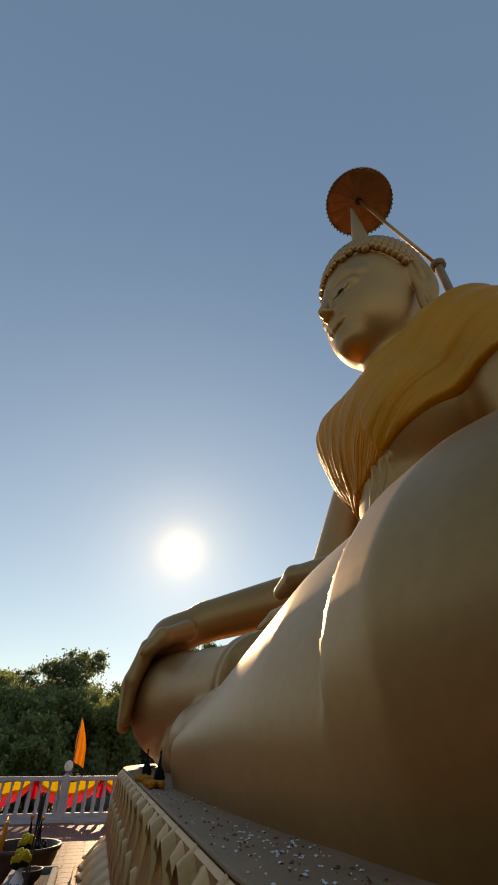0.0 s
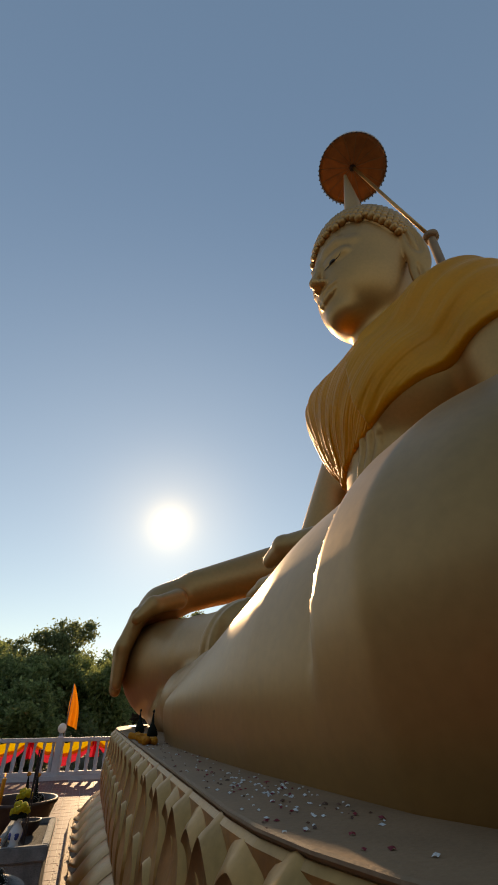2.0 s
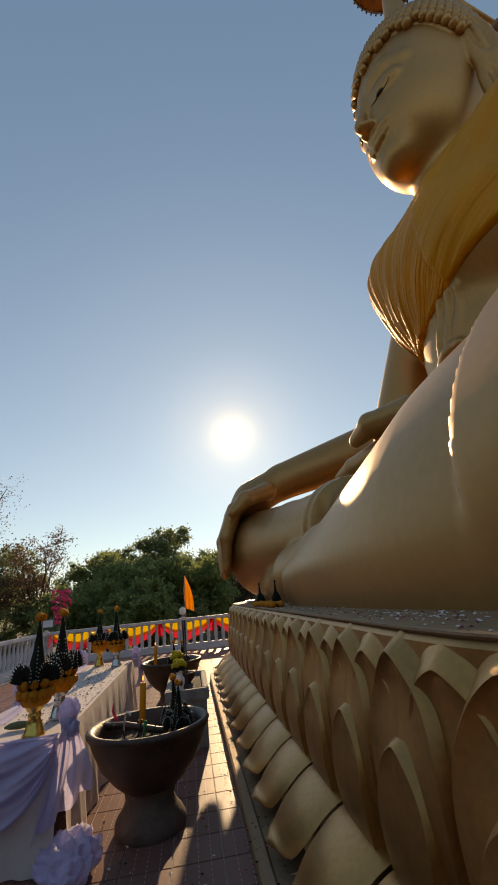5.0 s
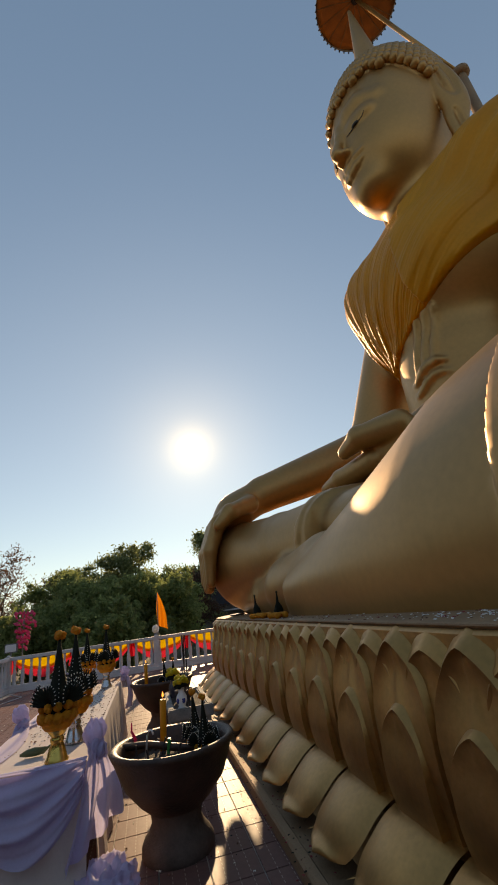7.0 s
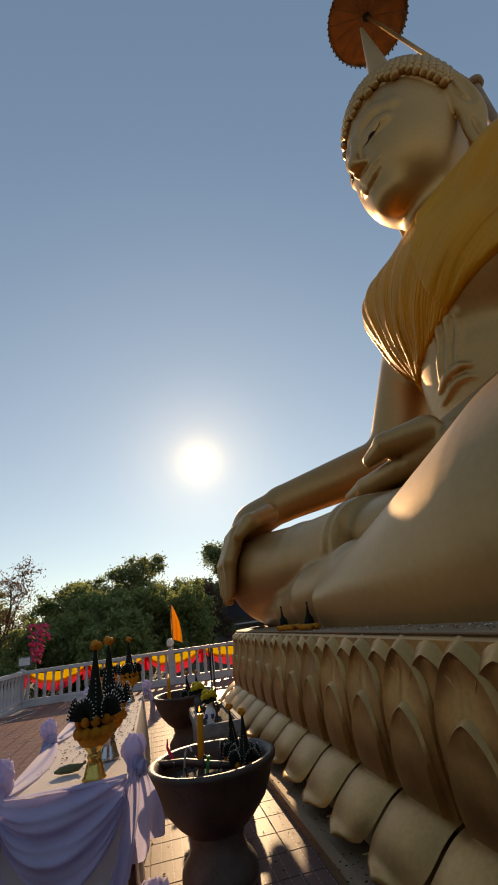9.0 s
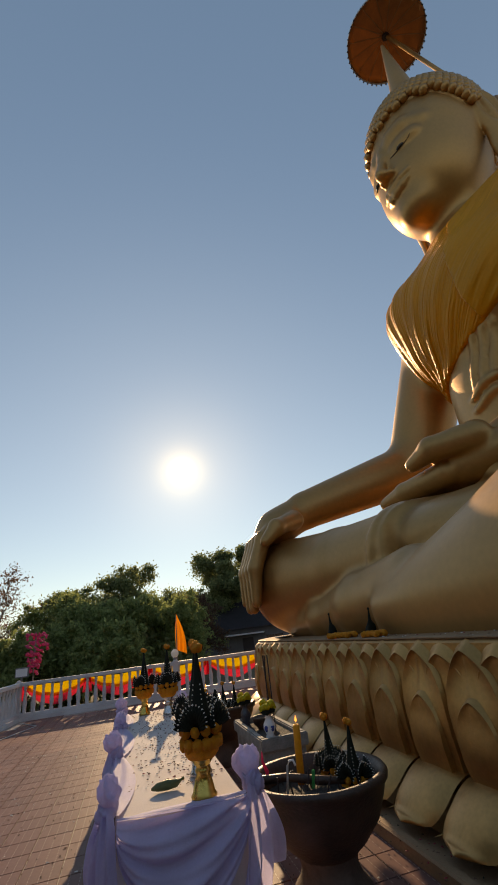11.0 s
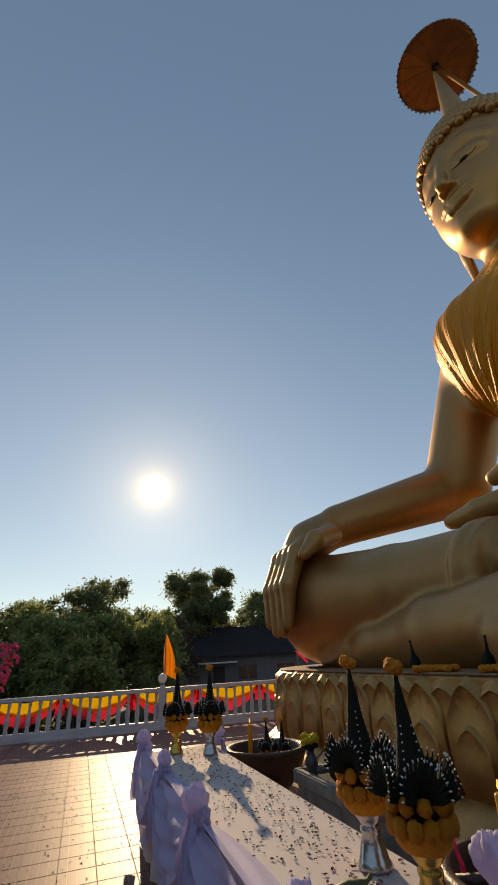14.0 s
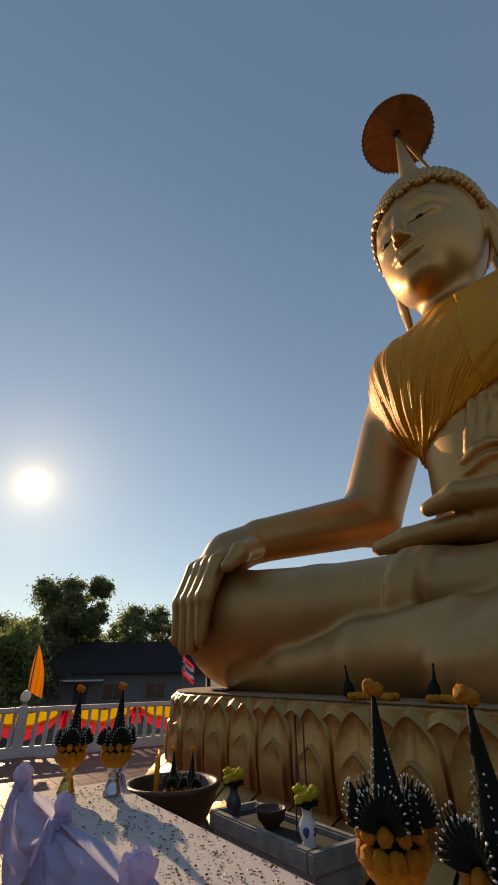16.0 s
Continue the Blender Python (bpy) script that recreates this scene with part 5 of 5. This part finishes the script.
def tree(x, y, base, height, spread, leaves, seed, label, leaf=None, size=0.16, sparse=False, skew=0.0):
    rnd = random.Random(seed)
    top = thing("tree", pose(x, y, base), label, "tree", "trees beyond the terrace")
    bm = bmesh.new()
    trunk_top = height * (0.45 if not sparse else 0.4)
    add_tube(bm, [(0, 0, -0.3), (0.05, 0.03, trunk_top * 0.5), (0.1 * rnd.uniform(-1, 1), 0.1, trunk_top)], [height * 0.030, height * 0.022, height * 0.016], 8)
    clumps = []
    n = 15 if not sparse else 22
    for k in range(n):
        a = k * 2.4 + rnd.uniform(-0.4, 0.4)
        up = trunk_top * 0.8 + (height - trunk_top * 0.8) * ((k + 0.5) / n)
        out = spread * math.sqrt(max(1 - ((up - height * 0.55) / (height * 0.52)) ** 2, 0.05)) * rnd.uniform(0.45, 1.0)
        tip = Vector((out * math.cos(a) + skew * (up / height), out * math.sin(a), up))
        start = Vector((0.03, 0.05, trunk_top * rnd.uniform(0.6, 1.0)))
        midp = start.lerp(tip, 0.5) + Vector((rnd.uniform(-0.3, 0.3), rnd.uniform(-0.3, 0.3), 0.25))
        add_tube(bm, [start, midp, tip], [height * 0.010, height * 0.006, height * 0.002], 5)
        if sparse:
            for j in range(7):
                t2 = midp.lerp(tip, rnd.uniform(0.2, 1)) 
                e = t2 + Vector((rnd.uniform(-1, 1), rnd.uniform(-1, 1), rnd.uniform(-0.2, 1))) * height * 0.10
                add_tube(bm, [t2, t2.lerp(e, 0.5) + Vector((0, 0, 0.08)), e], [0.02, 0.014, 0.006], 4)
        clumps.append((*tip, spread * rnd.uniform(0.24, 0.42)))
        clumps.append((*(midp + Vector((rnd.uniform(-1, 1), rnd.uniform(-1, 1), rnd.uniform(-0.5, 0.8))) * spread * 0.3), spread * rnd.uniform(0.2, 0.34)))
        for _ in range(5):
            q = tip + Vector((rnd.uniform(-1, 1), rnd.uniform(-1, 1), rnd.uniform(-0.4, 1))) * spread * 0.30
            clumps.append((*q, spread * rnd.uniform(0.10, 0.20)))
    part("trunk", bm, BARK, top, smooth=True)
    q, f = crown_leaves(clumps, int(leaves * 1.7), size * 0.68, seed)
    link_mesh("crown", q, f, leaf or LEAF, top, smooth=False)


green, dusk, bare = "leafy green tree behind the balustrade", "tall dark-leaved tree behind the house", "half-bare tree with thin twigs and few leaves"
tree(-13.2, 33, -1.0, 7.6, 2.6, 16000, 1, "tall leafy tree standing above its neighbours", LEAFDARK)
tree(-16.2, 29, -1.0, 5.4, 2.8, 15000, 2, green)
tree(-12.2, 27, -1.0, 4.6, 2.9, 16000, 3, green)
tree(-9.2, 28, -1.0, 4.7, 2.6, 15000, 4, green)
tree(-9.6, 35, -1.0, 5.6, 2.6, 12000, 5, green, LEAFDARK)
tree(-14.5, 24, -1.0, 3.4, 2.3, 12000, 6, "low leafy tree behind the balustrade")
tree(-10.6, 23, -1.0, 3.1, 2.2, 12000, 7, "low leafy tree behind the balustrade")
tree(-17.5, 33, -1.0, 6.4, 2.4, 12000, 8, green, LEAFDARK)
tree(-6.9, 44, -1.0, 9.9, 3.2, 40000, 9, dusk, LEAFDARK, 0.2)
tree(-0.6, 46, -1.0, 7.6, 3.2, 16000, 10, dusk, LEAFDARK, 0.2)
tree(-7.6, 31, -1.0, 5.0, 1.7, 3500, 11, bare, LEAFDRY, 0.12, True)
tree(-20.5, 28, -1.0, 7.4, 3.0, 4500, 12, bare, LEAFDRY, 0.12, True)
tree(-24.5, 30, -1.0, 7.0, 3.2, 9000, 13, green, LEAFDARK)
tree(-22.0, 22, -1.0, 10.2, 3.6, 900, 14, "bare tree with thin spreading twigs", LEAFDRY, 0.10, True, 1.5)
tree(-29, 26, -1.0, 6.5, 3.4, 9000, 15, green, LEAFDARK)
tree(5.5, 45, -1.0, 8.0, 3.6, 12000, 16, green, LEAFDARK, 0.2)


# a bank of leaves: growth below the trees, and the added unseen screens
def leaf_bank(x0, x1, y, h, seed, leaf, m=None):
    rnd = random.Random(seed)
    clumps = [(rnd.uniform(x0, x1), y + rnd.uniform(-1.2, 1.2), rnd.uniform(-0.8, h), rnd.uniform(0.5, 1.0)) for _ in range(int((x1 - x0) * (1 + h)))]
    q, f = crown_leaves(clumps, int((x1 - x0) * 850 * h), 0.11 + 0.012 * h, seed)
    tagged(link_mesh("undergrowth", q, f, leaf, smooth=False, m=m), "dense dark leaves, below the trees and as added unseen screens", "bushes", kind="stuff")


leaf_bank(-30, -8.0, 26, 2.0, 31, LEAFDARK)
# unseen screens, added behind and left of the view to darken reflections
leaf_bank(-26, 26, -13, 7.0, 32, LEAFSCREEN)
leaf_bank(-16, 12, 22, 7.5, 33, LEAFSCREEN, pose(0, 0, 0, 0, 0, 90))

# ---- house beyond the terrace ----
house = thing("house", pose(-5.0, 39, -1.0), "low grey house with a dark tiled roof", "house")
part("wall", box(-6.5, 9, 0, 6, 0, 3.0), WALLPAINT, house)
bm = bmesh.new()
for x0, x1 in ((-7.3, 9.8),):
    vs = [bm.verts.new(p) for p in ((x0, -0.9, 2.75), (x1, -0.9, 2.75), (x1, 3, 5.0), (x0, 3, 5.0), (x1, 6.9, 2.75), (x0, 6.9, 2.75))]
    for q in ((0, 1, 2, 3), (3, 2, 4, 5), (0, 3, 5), (1, 4, 2)):
        bm.faces.new([vs[i] for i in q])
bmesh.ops.solidify(bm, geom=bm.faces[:], thickness=0.12)
part("roof", bm, ROOFTILE, house, "dark roof")
part("awning", box(-1.8, 1.4, -1.5, 0.0, 2.25, 2.35, 0.01), RAILWHITE, house, "pale awning")
for x in (-4.6, 2.2, 5.2):
    window = part("window", box(x - 0.8, x + 0.8, -0.06, 0.0, 1.0, 2.1), WALLPAINT, house)
    part("pane", box(x - 0.7, x - 0.03, -0.075, -0.05, 1.08, 2.02), DARKGLASS, window)
    part("pane", box(x + 0.03, x + 0.7, -0.075, -0.05, 1.08, 2.02), DARKGLASS, window)
part("door", box(-0.5, 0.4, -0.05, 0.0, 0.0, 2.0), ROOFTILE, house)

# ---- at the terrace's corner ----
flood = thing("floodlight", RAIL @ pose(0.05, 0.05, 1.02), "small grey floodlight on the balustrade's corner", "floodlight")
part("bracket", box(-0.02, 0.02, -0.02, 0.02, 0, 0.10), STEEL, flood)
part("housing", box(-0.19, 0.19, -0.05, 0.03, 0.09, 0.36, 0.015), STEEL, flood)
part("glass", box(-0.16, 0.16, -0.058, -0.05, 0.12, 0.33), PORCELAIN, flood)


def paper_tree(m, mat, label, height, count, seed, cross=False):
    rnd = random.Random(seed)
    top = thing("paper_tree", m, label, "ornament", "paper trees by the balustrade")
    part("pole", tube([(0, 0, -1.0), (0, 0, height)], 0.018, 6), STEEL, top)
    if cross:
        part("arm", tube([(-0.45, 0, height - 0.1), (0.35, 0.1, height + 0.12)], 0.014, 6), STEEL, top)
    for k in range(count):
        bm = bmesh.new()
        a, r, z = rnd.uniform(0, 6.28), 0.42 * math.sqrt(rnd.random()), height - 0.05 - rnd.random() ** 1.2 * 1.15
        if not cross:
            r *= max(0.25, 1 - abs(z - (height - 0.4)) * 0.9)
        add_ball(bm, pose(r * math.cos(a), r * math.sin(a), z, rnd.uniform(0, 90), rnd.uniform(0, 90), 0) @ Matrix.Diagonal((0.07, 0.05, 0.02, 1)), 1, 0.5)
        part("paper_flower", bm, mat if not cross else rnd.choice((BARK, BRASS, REDCLOTH, DARKLEAF)), top)


paper_tree(RAIL @ pose(0.25, 0.45, 0), PINK, "pole with a bunch of pink paper flowers", 2.35, 90, 3)
paper_tree(RAIL @ pose(-1.35, -1.6, 0), PINK, "pole hung with small dangling ornaments", 2.6, 60, 4, True)
striped = thing("striped_flag", RAIL @ pose(8.7, 0.2, 0), "small red, white and blue striped flag", "flag")
part("staff", tube([(0, 0, 0.9), (0, 0, 2.2)], 0.012, 6), STEEL, striped)
for k, mat in enumerate((REDCLOTH, PORCELAIN, BLUEGLAZE, PORCELAIN, REDCLOTH)):
    def band(a, b, k=k):
        s = (a + 1) / 2
        return (0.35 * s - 0.05 * b, 0.05 * math.sin(s * 6), 2.15 - 0.35 * s - (k + b) * 0.09)
    v, f = sheet(band, 8, 2)
    link_mesh("stripe", v, f, mat, striped)
cable = tube([(0.3, -0.6, 0.012), (1.0, -1.6, 0.012), (0.6, -3.0, 0.012), (0.15, -4.2, 0.012), (0.2, -6.5, 0.012)], 0.010, 6)
tagged(part("cable", cable, RAILWHITE, m=RAIL, smooth=True), "pale cable lying along the terrace's edge", "cable")

# ---- floor tiles ----
tile_bm = bmesh.new()
add_box(tile_bm, 0.004, TILE_SIZE - 0.004, 0.004, TILE_SIZE - 0.004, -0.012, 0.0, 0.003)
tile_me = bpy.data.meshes.new("tile")
tile_bm.to_mesh(tile_me)
tile_bm.free()
tile_me.materials.append(TILE)
inverse = RAIL.inverted() @ LOCAL
base_v = np.array([v.co[:] for v in tile_me.vertices])
base_f = [tuple(p.vertices) for p in tile_me.polygons]
rest_v, rest_f, n = [], [], 0
turn = floor.matrix_basis.inverted() @ LOCAL
for i in range(-34, 42):
    for j in range(-42, 56):
        x, y = i * TILE_SIZE, j * TILE_SIZE
        at = inverse @ Vector((x, y, 0))
        if not (0.15 < at.x < 23.6 and -23.6 < at.y < -0.45) or (x > 1.2 and 0.3 < y < 11):
            continue
        if -11 <= i <= 0 and 8 <= j < 33:
            ob = new("tile", tile_me)
            ob.parent, ob.matrix_basis = floor, turn @ pose(x, y, 0)
        else:
            rest_v.append(base_v + np.array((x, y, 0)))
            rest_f += [tuple(k + n for k in q) for q in base_f]
            n += len(base_v)
rest = link_mesh("far_tiles", np.concatenate(rest_v), rest_f, TILE, floor, smooth=False, m=turn)
tagged(rest, "rows of glazed reddish tiles", kind="stuff")
